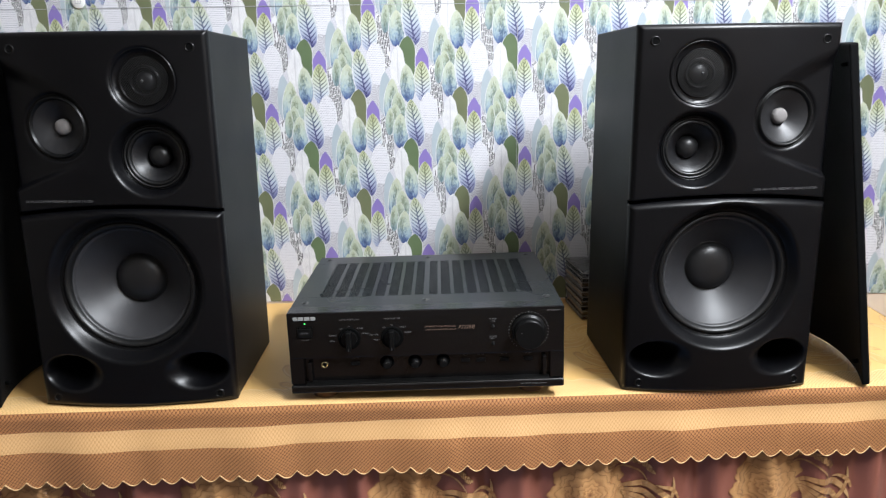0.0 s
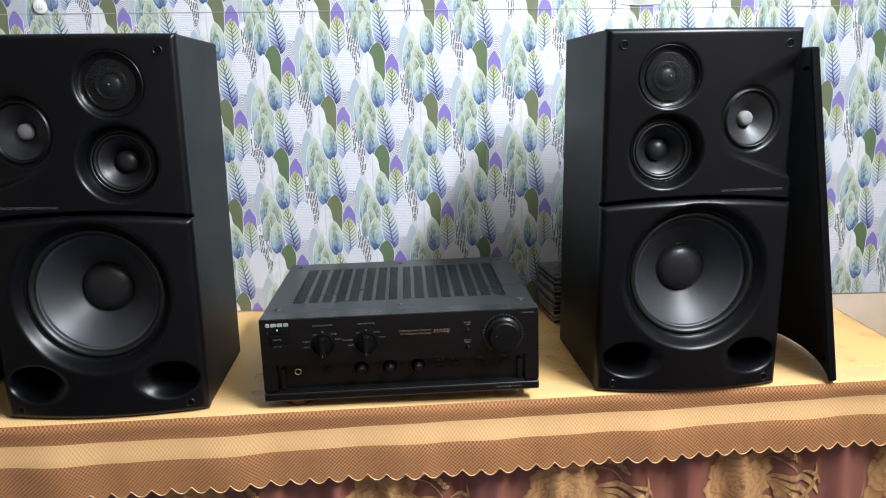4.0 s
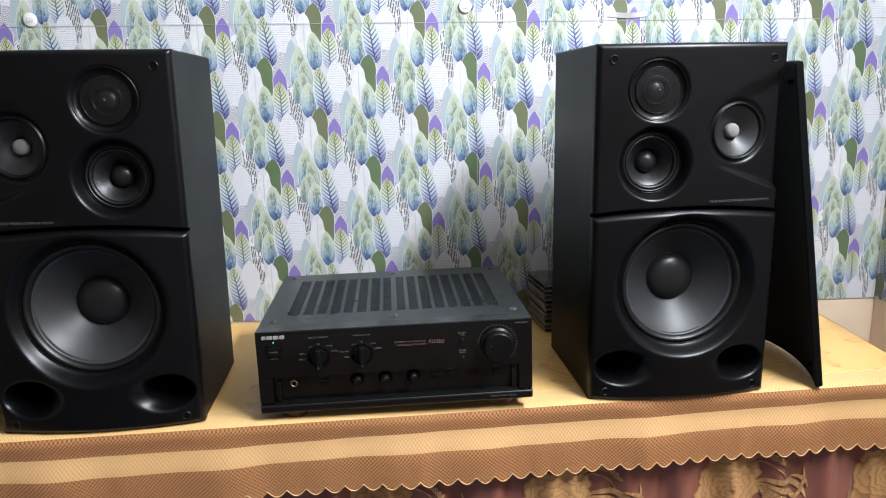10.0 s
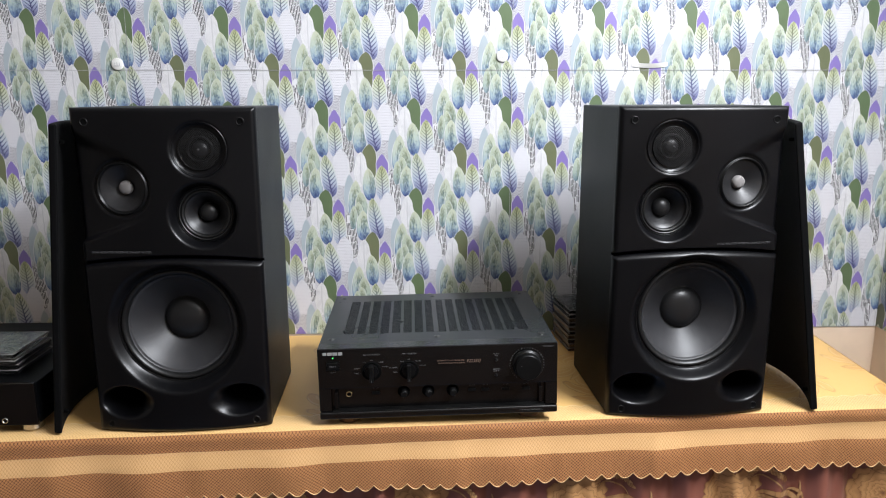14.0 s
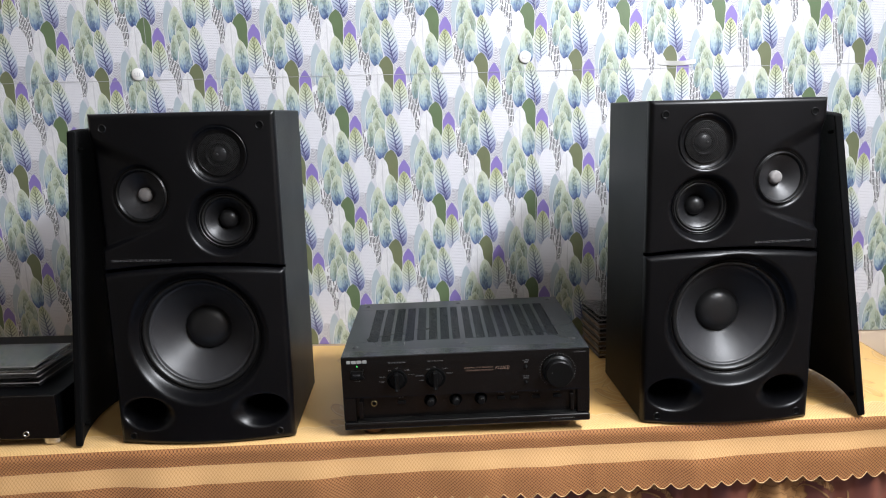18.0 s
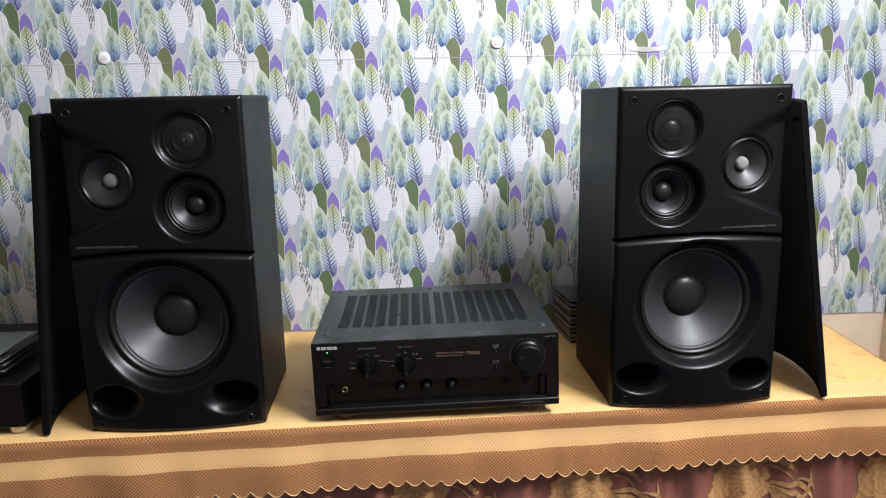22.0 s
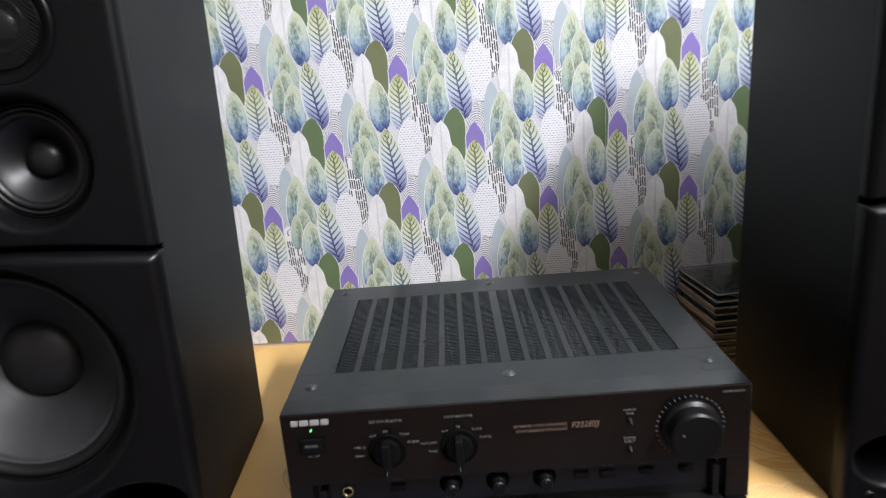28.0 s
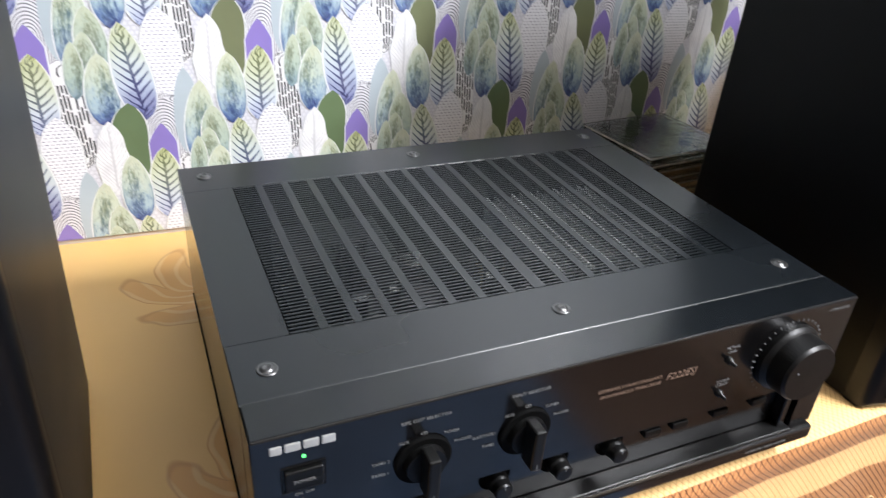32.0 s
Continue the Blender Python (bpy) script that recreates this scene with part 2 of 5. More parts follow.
def leaf_flat(name, color, vary=0.12, edge=True):
    n = Nodes(name)
    base = n.mix(n.noise(30, 3.0), tuple(c * (1 - vary) for c in color), tuple(c * (1 + vary) for c in color))
    if edge:
        u, v, a = leaf_uv(n)
        base = n.mix(n.math("MULTIPLY", n.step(a, 0.90, 0.93), 0.85), base, (0.68, 0.69, 0.70))
    n.bump(n.noise(900, 2.0), 0.12, 0.0002)
    return n.done(base, PAPER_GLOSS)


def leaf_white_veined():
    n = Nodes("print_white_veined_leaf")
    u, v, a = leaf_uv(n)
    run = n.math("FRACT", n.math("SUBTRACT", n.math("MULTIPLY", v, 16.0), n.math("MULTIPLY", a, 4.0)))
    line = n.math("MULTIPLY", n.math("LESS_THAN", run, 0.22), 0.5)
    line = n.math("MAXIMUM", line, n.math("MULTIPLY", n.math("SUBTRACT", 1.0, n.step(a, 0.02, 0.12)), 0.6))
    base = n.mix(n.step(n.noise(60, 4.0), 0.4, 0.7), (0.69, 0.69, 0.70), (0.60, 0.60, 0.62))
    return print_done(n, n.mix(line, base, (0.36, 0.36, 0.38)))


def lattice(n, cell, soft=0.16):
    """Fine dotted lines in three directions, 0 to 1."""
    x, y, z = n.xyz(n.where())
    flat = n.math("SUBTRACT", x, y)
    out = 0.0
    for ang in (0.0, 60.0, 120.0):
        c, s = math.cos(radians(ang)), math.sin(radians(ang))
        across = n.math("MULTIPLY", n.math("ADD", n.math("MULTIPLY", z, c), n.math("MULTIPLY", flat, s)), 1 / cell)
        line = n.math("LESS_THAN", n.math("ABSOLUTE", n.math("SUBTRACT", n.math("FRACT", across), 0.5)), soft)
        out = n.math("MAXIMUM", out, line)
    return out


def leaf_dotted():
    n = Nodes("print_lattice_white_leaf")
    x, y, z = n.xyz(n.where())
    rows = n.math("MULTIPLY", z, 1 / 0.0036)
    dash = n.math("ADD", n.math("MULTIPLY", n.math("SUBTRACT", x, y), 1 / 0.0052), n.math("MULTIPLY", n.math("FLOOR", rows), 0.5))
    mark = n.math("MULTIPLY", n.math("LESS_THAN", n.math("FRACT", rows), 0.27), n.math("LESS_THAN", n.math("FRACT", dash), 0.62))
    net = n.math("MULTIPLY", mark, n.math("MULTIPLY_ADD", n.step(n.noise(160, 2.0), 0.4, 0.6), 0.4, 0.45))
    return print_done(n, n.mix(net, (0.66, 0.66, 0.69), (0.15, 0.15, 0.20)), True)


def leaf_arcs():
    """Concentric black hairlines arching over the violet leaf."""
    n = Nodes("print_contour_arcs")
    u, v, a = leaf_uv(n)
    up = n.math("MAXIMUM", n.math("MULTIPLY", n.math("SUBTRACT", v, 0.5), 2.0), 0.0)
    r = n.math("SQRT", n.math("ADD", n.math("MULTIPLY", u, u), n.math("MULTIPLY", up, up)))
    line = n.step(n.math("SINE", n.math("MULTIPLY", r, 84.0)), 0.1, 0.5)
    return print_done(n, n.mix(n.math("MULTIPLY", line, 0.75), (0.60, 0.60, 0.63), (0.06, 0.06, 0.08)), False)


def leaf_dashes():
    """Upright broken black strokes."""
    n = Nodes("print_black_broken_strokes")
    u, v, a = leaf_uv(n)
    x, y, z = n.xyz(n.where())
    along = n.math("MULTIPLY", u, 4.6)
    col = n.math("FLOOR", along)
    bar = n.math("LESS_THAN", n.math("FRACT", along), 0.60)
    seed = n.math("MULTIPLY", n.island(), 40.0)
    shift = n.math("ADD", z, n.math("MULTIPLY", n.white(n.vec(col, seed, 3.0)), 0.03))
    cell = n.math("FLOOR", n.math("MULTIPLY", shift, 62.0))
    top = n.math("MULTIPLY", n.math("GREATER_THAN", v, 0.78), 0.3)
    on = n.math("GREATER_THAN", n.white(n.vec(col, cell, seed)), n.math("ADD", top, 0.06))
    gap = n.math("GREATER_THAN", n.math("FRACT", n.math("MULTIPLY", shift, 62.0)), 0.13)
    ink = n.math("MULTIPLY", n.math("MULTIPLY", bar, on), gap)
    return print_done(n, n.mix(n.math("MULTIPLY", ink, 0.92), (0.66, 0.66, 0.67), (0.015, 0.015, 0.018)), False)


PRINTS = {
    "big": leaf_veined("print_tall_veined_leaf", [(0.0, (0.05, 0.05, 0.18)), (0.14, (0.20, 0.22, 0.38)), (0.40, (0.43, 0.49, 0.58)), (0.66, (0.52, 0.57, 0.54)), (1.0, (0.44, 0.47, 0.25))],
                       [(0.0, (0.015, 0.015, 0.075)), (0.4, (0.03, 0.035, 0.13)), (0.65, (0.06, 0.09, 0.13)), (0.85, (0.10, 0.125, 0.07)), (1.0, (0.11, 0.125, 0.05))]),
    "yellow": leaf_veined("print_yellow_veined_leaf", [(0.0, (0.30, 0.34, 0.52)), (0.3, (0.52, 0.57, 0.62)), (0.6, (0.53, 0.57, 0.45)), (1.0, (0.40, 0.43, 0.19))],
                          [(0.0, (0.06, 0.07, 0.20)), (0.4, (0.09, 0.11, 0.14)), (0.7, (0.10, 0.12, 0.055)), (1.0, (0.10, 0.115, 0.045))]),
    "wash": leaf_wash("print_watercolour_leaf", [(0.0, (0.05, 0.07, 0.22)), (0.14, (0.12, 0.19, 0.34)), (0.32, (0.33, 0.43, 0.49)), (0.58, (0.46, 0.53, 0.46)), (1.0, (0.51, 0.54, 0.40))],
                      [(0.0, (0.015, 0.020, 0.095)), (0.3, (0.026, 0.065, 0.150)), (0.55, (0.060, 0.115, 0.125)), (0.8, (0.13, 0.16, 0.075)), (1.0, (0.22, 0.235, 0.11))]),
    "washlight": leaf_wash("print_pale_watercolour_leaf", [(0.0, (0.17, 0.26, 0.32)), (0.4, (0.37, 0.45, 0.39)), (1.0, (0.47, 0.51, 0.38))],
                           [(0.0, (0.035, 0.075, 0.10)), (0.4, (0.085, 0.115, 0.075)), (1.0, (0.17, 0.19, 0.085))]),
    "teal": leaf_flat("print_grey_teal_leaf", (0.37, 0.43, 0.47), 0.12, False),
    "olive": leaf_flat("print_olive_leaf", (0.135, 0.150, 0.080), 0.15),
    "green": leaf_flat("print_moss_green_leaf", (0.105, 0.150, 0.075), 0.15),
    "purple": leaf_flat("print_violet_leaf", (0.21, 0.16, 0.42), 0.08),
    "white": leaf_white_veined(),
    "dotted": leaf_dotted(),
    "arcs": leaf_arcs(),
    "dashes": leaf_dashes(),
}


def paper_ground():
    n = Nodes("wallpaper_ground")
    base = n.mix(n.noise(25, 3.0), (0.54, 0.54, 0.58), (0.64, 0.64, 0.68))
    base = n.mix(n.math("MULTIPLY", lattice(n, 0.0045, 0.1), 0.28), base, (0.25, 0.25, 0.30))
    n.bump(n.noise(900, 2.0), 0.12, 0.0002)
    return n.done(base, PAPER_GLOSS)


PAPER = paper_ground()


def cloth(name, color, dark, cell=0.0058, swirl=False):
    """Jacquard table cloth: a small diamond weave, and on the top also large tone-on-tone swirls."""
    n = Nodes(name)
    x, y, z = n.xyz(n.where())
    run = n.math("SUBTRACT", y, z)
    k = 2 * math.pi / cell
    weave = n.math("MULTIPLY", n.math("SINE", n.math("MULTIPLY", n.math("ADD", x, run), k / 2)), n.math("SINE", n.math("MULTIPLY", n.math("SUBTRACT", x, run), k / 2)))
    dot = n.step(n.math("ABSOLUTE", weave), 0.04, 0.36)
    base = n.mix(dot, dark, color)
    gloss = 0.45
    if swirl:
        cells = n.add("ShaderNodeTexVoronoi")
        cells.voronoi_dimensions = "2D"
        warp = n.math("MULTIPLY", n.noise(14, 2.0), 0.03)
        spot = n.vec(n.math("ADD", x, warp), n.math("ADD", y, warp))
        n.put(cells.inputs["Vector"], spot)
        cells.inputs["Scale"].default_value, cells.inputs["Randomness"].default_value = 4.6, 0.65
        px, py, _ = n.xyz(cells.outputs["Position"])
        sx, sy, _ = n.xyz(spot)
        angle = n.math("ADD", n.math("ARCTAN2", n.math("SUBTRACT", sy, py), n.math("SUBTRACT", sx, px)), n.math("MULTIPLY", cells.outputs["Distance"], 3.0))
        reach = n.math("MULTIPLY_ADD", n.math("ABSOLUTE", n.math("SINE", n.math("MULTIPLY", angle, 3.5))), 0.20, 0.22)
        inside = n.math("SUBTRACT", reach, cells.outputs["Distance"])
        mark = n.step(inside, -0.01, 0.015)
        comb = n.math("SINE", n.math("ADD", n.math("MULTIPLY", angle, 14.0), n.math("MULTIPLY", cells.outputs["Distance"], 16.0)))
        ribs = n.math("MULTIPLY", n.step(comb, 0.45, 0.95), mark)
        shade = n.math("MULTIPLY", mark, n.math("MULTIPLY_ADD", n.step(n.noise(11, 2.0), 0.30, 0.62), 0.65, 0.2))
        base = n.mix(shade, (*color, 1.0), (0.61, 0.300, 0.070))
        base = n.mix(n.math("MULTIPLY", ribs, 0.6), base, (0.74, 0.50, 0.22))
        rim = n.math("MULTIPLY", mark, n.math("SUBTRACT", 1.0, n.step(inside, 0.012, 0.03)))
        base = n.mix(n.math("MULTIPLY", rim, 0.65), base, (0.47, 0.225, 0.055))
        gloss = n.math("MULTIPLY_ADD", mark, -0.12, 0.45)
        # the woven border along the front, ending in scallops
        depth = n.math("SUBTRACT", y, n.math("MULTIPLY_ADD", x, 0.043, -0.0575))
        scallop = n.math("MULTIPLY", n.math("ABSOLUTE", n.math("SINE", n.math("MULTIPLY", x, math.pi / 0.034))), 0.007)
        depth = n.math("SUBTRACT", depth, scallop)
        border = n.math("SUBTRACT", 1.0, n.step(depth, 0.052, 0.0535))
        base = n.mix(border, base, n.mix(dot, (0.54, 0.32, 0.115), (0.73, 0.48, 0.21)))
        line = n.math("MULTIPLY", n.step(depth, 0.0505, 0.052), n.math("SUBTRACT", 1.0, n.step(depth, 0.0535, 0.0545)))
        base = n.mix(n.math("MULTIPLY", line, 0.7), base, (0.80, 0.58, 0.30))
    base = n.mix(n.step(n.noise(5, 3.0), 0.25, 0.75), base, n.mix(0.12, base, (0.3, 0.18, 0.05)))
    relief = n.math("MULTIPLY", dot, border) if swirl else dot
    if swirl:
        relief = n.math("ADD", relief, n.math("MULTIPLY", ribs, 0.8))
    n.bump(n.math("ADD", relief, n.math("MULTIPLY", n.noise(1500, 2.0), 0.4)), 0.22, 0.0008)
    return n.done(base, gloss, Sheen_Weight=0.05, Sheen_Roughness=0.4)


CLOTH_GOLD = cloth("gold_jacquard_top", (0.73, 0.450, 0.155), (0.48, 0.275, 0.09), swirl=True)
BAND_GOLD = cloth("gold_jacquard_band", (0.665, 0.405, 0.185), (0.51, 0.285, 0.11))
BAND_BROWN = cloth("brown_honeycomb_band", (0.47, 0.213, 0.084), (0.115, 0.038, 0.014), 0.0063)
CORD_GOLD = surface("gold_edging_cord", (0.52, 0.34, 0.16), 0.5, vary=0.15, grain=900, relief=0.5)


def satin():
    n = Nodes("rose_brown_satin")
    base = n.mix(n.noise(5, 3.0), (0.23, 0.078, 0.053), (0.33, 0.123, 0.084))
    n.bump(n.noise(1400, 2.0), 0.2, 0.0003)
    return n.done(base, 0.33, Sheen_Weight=0.06, Anisotropic=0.4)


SATIN = satin()
LINING = surface("cream_lining_cloth", (0.72, 0.60, 0.40), 0.7, vary=0.12, grain=700, relief=0.3)


def brocade():
    n = Nodes("gold_brocade_motif")
    u, v, a = leaf_uv(n)
    ridge = n.math("SINE", n.math("MULTIPLY", n.math("ADD", v, n.math("MULTIPLY", n.noise(40, 2.0), 0.15)), 26.0))
    base = n.mix(n.step(ridge, -0.6, 0.8), (0.42, 0.22, 0.085), (0.52, 0.29, 0.12))
    base = n.mix(n.step(v, 0.55, 0.95), base, (0.60, 0.38, 0.17))
    base = n.mix(n.step(a, 0.82, 0.97), base, (0.27, 0.125, 0.045))
    n.bump(n.math("ADD", ridge, n.noise(900, 3.0)), 0.4, 0.001)
    return n.done(base, 0.5, Sheen_Weight=0.05)


BROCADE = brocade()


def rose_thread():
    n = Nodes("gold_rose_weave")
    u, v, a = leaf_uv(n)
    fleck = n.noise(700, 3.0)
    base = n.ramp(n.math("MULTIPLY_ADD", n.math("SUBTRACT", fleck, 0.5), 0.25, v), [(0.0, (0.25, 0.11, 0.04)), (0.45, (0.45, 0.225, 0.083)), (0.74, (0.60, 0.33, 0.13)), (0.90, (0.56, 0.30, 0.115)), (0.99, (0.34, 0.16, 0.06))])
    n.bump(fleck, 0.5, 0.001)
    return n.done(base, 0.55, Sheen_Weight=0.05)


ROSE_THREAD = rose_thread()


def curtain_print():
    n = Nodes("lace_curtain_cream")
    x, y, z = n.xyz(n.where())
    base = n.mix(n.step(n.noise(90, 4.0), 0.35, 0.65), (0.52, 0.48, 0.44), (0.74, 0.70, 0.65))
    n.bump(n.noise(600, 3.0), 0.4, 0.001)
    return n.done(base, 0.8)


CURTAIN = curtain_print()
HEART_RED = surface("red_flower_print", (0.42, 0.09, 0.09), 0.7, vary=0.25, grain=300)
STEM_DARK = surface("grey_green_stem_print", (0.16, 0.18, 0.14), 0.7, vary=0.25, grain=300)


# ---- mesh helpers ----
def part(name, bm, material, parent=None, label="", smooth=False):
    """Link a bmesh as one mesh object under a thing or a part."""
    mesh = bpy.data.meshes.new(name)
    bm.normal_update()
    bm.to_mesh(mesh)
    bm.free()
    for m in material if isinstance(material, list) else [material]:
        mesh.materials.append(m)
    if smooth:
        mesh.polygons.foreach_set("use_smooth", [True] * len(mesh.polygons))
    ob = new(name, mesh)
    ob.parent = parent
    if label:
        ob["label"] = label
    return ob


def thing(name, m, label, category, group="", kind=""):
    ob = new(name)
    ob.empty_display_size = 0.05
    ob.matrix_world = m
    return tagged(ob, label, category, group, kind)


def box(bm, x0, x1, y0, y1, z0, z1, bevel=0.0, segments=2):
    made = bmesh.ops.create_cube(bm, size=1.0, matrix=Matrix.LocRotScale(((x0 + x1) / 2, (y0 + y1) / 2, (z0 + z1) / 2), None, (x1 - x0, y1 - y0, z1 - z0)))
    if bevel:
        edges = list({e for v in made["verts"] for e in v.link_edges})
        bmesh.ops.bevel(bm, geom=edges, offset=bevel, segments=segments, affect="EDGES", profile=0.5)
    return bm


def boxed(x0, x1, y0, y1, z0, z1, bevel=0.0, segments=2):
    return box(bmesh.new(), x0, x1, y0, y1, z0, z1, bevel, segments)


def lathe(bm, profile, cx=0.0, cz=0.0, y=0.0, segs=48, turn=None):
    """Revolve (radius, depth) pairs round an axis that runs along y through (cx, cz)."""
    rings = []
    for r, d in profile:
        ring = []
        for k in range(segs if r > 1e-6 else 1):
            a = 2 * math.pi * k / segs
            p = Vector((r * math.cos(a), d, r * math.sin(a)))
            p = (turn @ p if turn else p) + Vector((cx, y, cz))
            ring.append(bm.verts.new(p))
        rings.append(ring)
    for a, b in zip(rings, rings[1:]):
        for k in range(segs):
            j = (k + 1) % segs
            if len(a) == 1 and len(b) == 1:
                continue
            if len(a) == 1:
                bm.faces.new((a[0], b[j], b[k]))
            elif len(b) == 1:
                bm.faces.new((a[k], a[j], b[0]))
            else:
                bm.faces.new((a[k], a[j], b[j], b[k]))
    return bm


def grid(bm, nu, nv, place, uv=False):
    """A sheet of nu x nv quads; place(s, t) gives the point for s and t from 0 to 1."""
    verts = [[bm.verts.new(place(i / nu, j / nv)) for j in range(nv + 1)] for i in range(nu + 1)]
    layer = bm.loops.layers.uv.verify() if uv else None
    for i in range(nu):
        for j in range(nv):
            f = bm.faces.new((verts[i][j], verts[i + 1][j], verts[i + 1][j + 1], verts[i][j + 1]))
            if uv:
                for loop, (a, b) in zip(f.loops, ((i, j), (i + 1, j), (i + 1, j + 1), (i, j + 1))):
                    loop[layer].uv = (a / nu, b / nv)
    return bm


def smoothstep(x, a, b):
    t = min(1.0, max(0.0, (x - a) / (b - a)))
    return t * t * (3 - 2 * t)


def words(name, text, size, material, parent, m, align="CENTER", shear=0.0):
    """Raised lettering in the built-in font, as a mesh."""
    curve = bpy.data.curves.new(name, "FONT")
    curve.body, curve.size, curve.align_x, curve.align_y, curve.shear = text, size, align, "CENTER", shear
    curve.extrude, curve.resolution_u = 0.00008, 2
    holder = bpy.data.objects.new(name, curve)
    scene.collection.objects.link(holder)
    mesh = bpy.data.meshes.new_from_object(holder.evaluated_get(bpy.context.evaluated_depsgraph_get()))
    bpy.data.objects.remove(holder)
    mesh.materials.clear()
    mesh.materials.append(material)
    ob = new(name, mesh)
    ob.parent = parent
    ob.matrix_local = m
    return ob


FACE = pose(0, 0, 0, 90, 0, 0)  # lettering that stands upright and faces -y


# ---- the room ----
WALL_Y, WALL_X, TABLE_Z, CEIL = 0.452, 1.130, 0.763, 2.45
LEFT_X, NEAR_Y = -2.3, -2.7


def slab(name, x0, x1, y0, y1, z0, z1, material, label, category):
    return tagged(part(name, boxed(x0, x1, y0, y1, z0, z1), material), label, category, kind="structure")


slab("floor", LEFT_X, WALL_X, NEAR_Y, WALL_Y, -0.1, 0.0, FLOOR_BROWN, "brown wooden floor of the room", "floor")
slab("ceiling", LEFT_X - 0.1, WALL_X + 0.1, NEAR_Y - 0.1, WALL_Y + 0.1, CEIL, CEIL + 0.1, CEILING_WHITE, "white painted ceiling", "ceiling")
wall_back = slab("wall_back", LEFT_X - 0.1, WALL_X + 0.1, WALL_Y + 0.001, WALL_Y + 0.1, 0.0, CEIL, PAINT_CREAM, "cream painted wall with leaf patterned wallpaper above the table", "wall")
wall_right = slab("wall_right", WALL_X + 0.001, WALL_X + 0.1, NEAR_Y, WALL_Y, 0.0, CEIL, PAINT_CREAM, "cream painted side wall with leaf patterned wallpaper", "wall")
slab("wall_left", LEFT_X - 0.1, LEFT_X, NEAR_Y, WALL_Y, 0.0, CEIL, PAINT_DULL, "plain dull painted wall", "wall")
slab("wall_near", LEFT_X - 0.1, WALL_X + 0.1, NEAR_Y - 0.1, NEAR_Y, 0.0, CEIL, PAINT_DULL, "plain dull painted wall", "wall")
# unseen slab, added so that the amplifier's fascia reflects blue
slab("rug", -1.6, 0.62, -1.2, -0.15, 0.0, 0.012, REFLECTED_BLUE, "unseen blue grey slab added for the fascia's blue reflection", "rug")

# ---- the wallpaper print: overlapping leaf shapes on a half-drop repeat ----
PX, PZ = 0.2145, 0.2098
PRINT_X, PRINT_Z, PRINT_TURN = 0.308, 1.420, 0.015  # the paper hangs a little askew
MOTIF = [  # kind, offset from the violet tip, top, foot, half width (mm), lean
    ("arcs", 2, 33, -60, 29, 0.04),
    ("teal", 29, 58, -40, 14, 0.0),
    ("wash", 38, 44, -52, 18, 0.06),
    ("dashes", 29, -34, -150, 15.5, -0.05),
    ("wash", -51, 76, 0, 17.5, 0.02),
    ("big", -13, 105, 3, 20, -0.13),
    ("dotted", 11, 119, 5, 20, 0.0),
    ("purple", 0, 0, -60, 15, 0.0),
    ("olive", -34, 24, -68, 19, 0.06),
    ("white", -52, 6, -78, 16.5, 0.03),
    ("wash", -31, -33, -112, 17, -0.03),
    ("yellow", -1, -27, -112, 19, 0.0),
    ("washlight", 56, 16, -50, 16, -0.04),
    ("washlight", 45, -8, -60, 12.5, 0.05),
    ("washlight", -74, 88, 30, 10, 0.05),
]
KINDS = list(PRINTS)
LIFT = {"big": 0.00014, "dashes": -0.0003, "arcs": -0.0003, "teal": -0.00005}


def leaf_width(s, kind):
    """Half width along a leaf, s from 0 at the foot to 1 at the tip."""
    if kind == "purple":
        return min(1.0, 2.9 * (1 - s)) ** 0.75
    if kind in ("dashes", "arcs"):
        return max(0.0, 1 - abs(2 * s - 1) ** 6) ** 0.5
    if kind in ("olive", "green", "dotted"):
        return max(0.0, 1 - max(0.0, (s - 0.62) / 0.38) ** 2.3) ** 0.75
    tip = 1 - max(0.0, (s - 0.42) / 0.58) ** 2.1
    foot = 1 - max(0.0, (0.45 - s) / 0.45) ** 2.8
    wave = 1 + (0.07 * math.sin(s * 17) if kind == "white" else 0.0)
    return max(0.0, tip * foot) ** 0.72 * wave


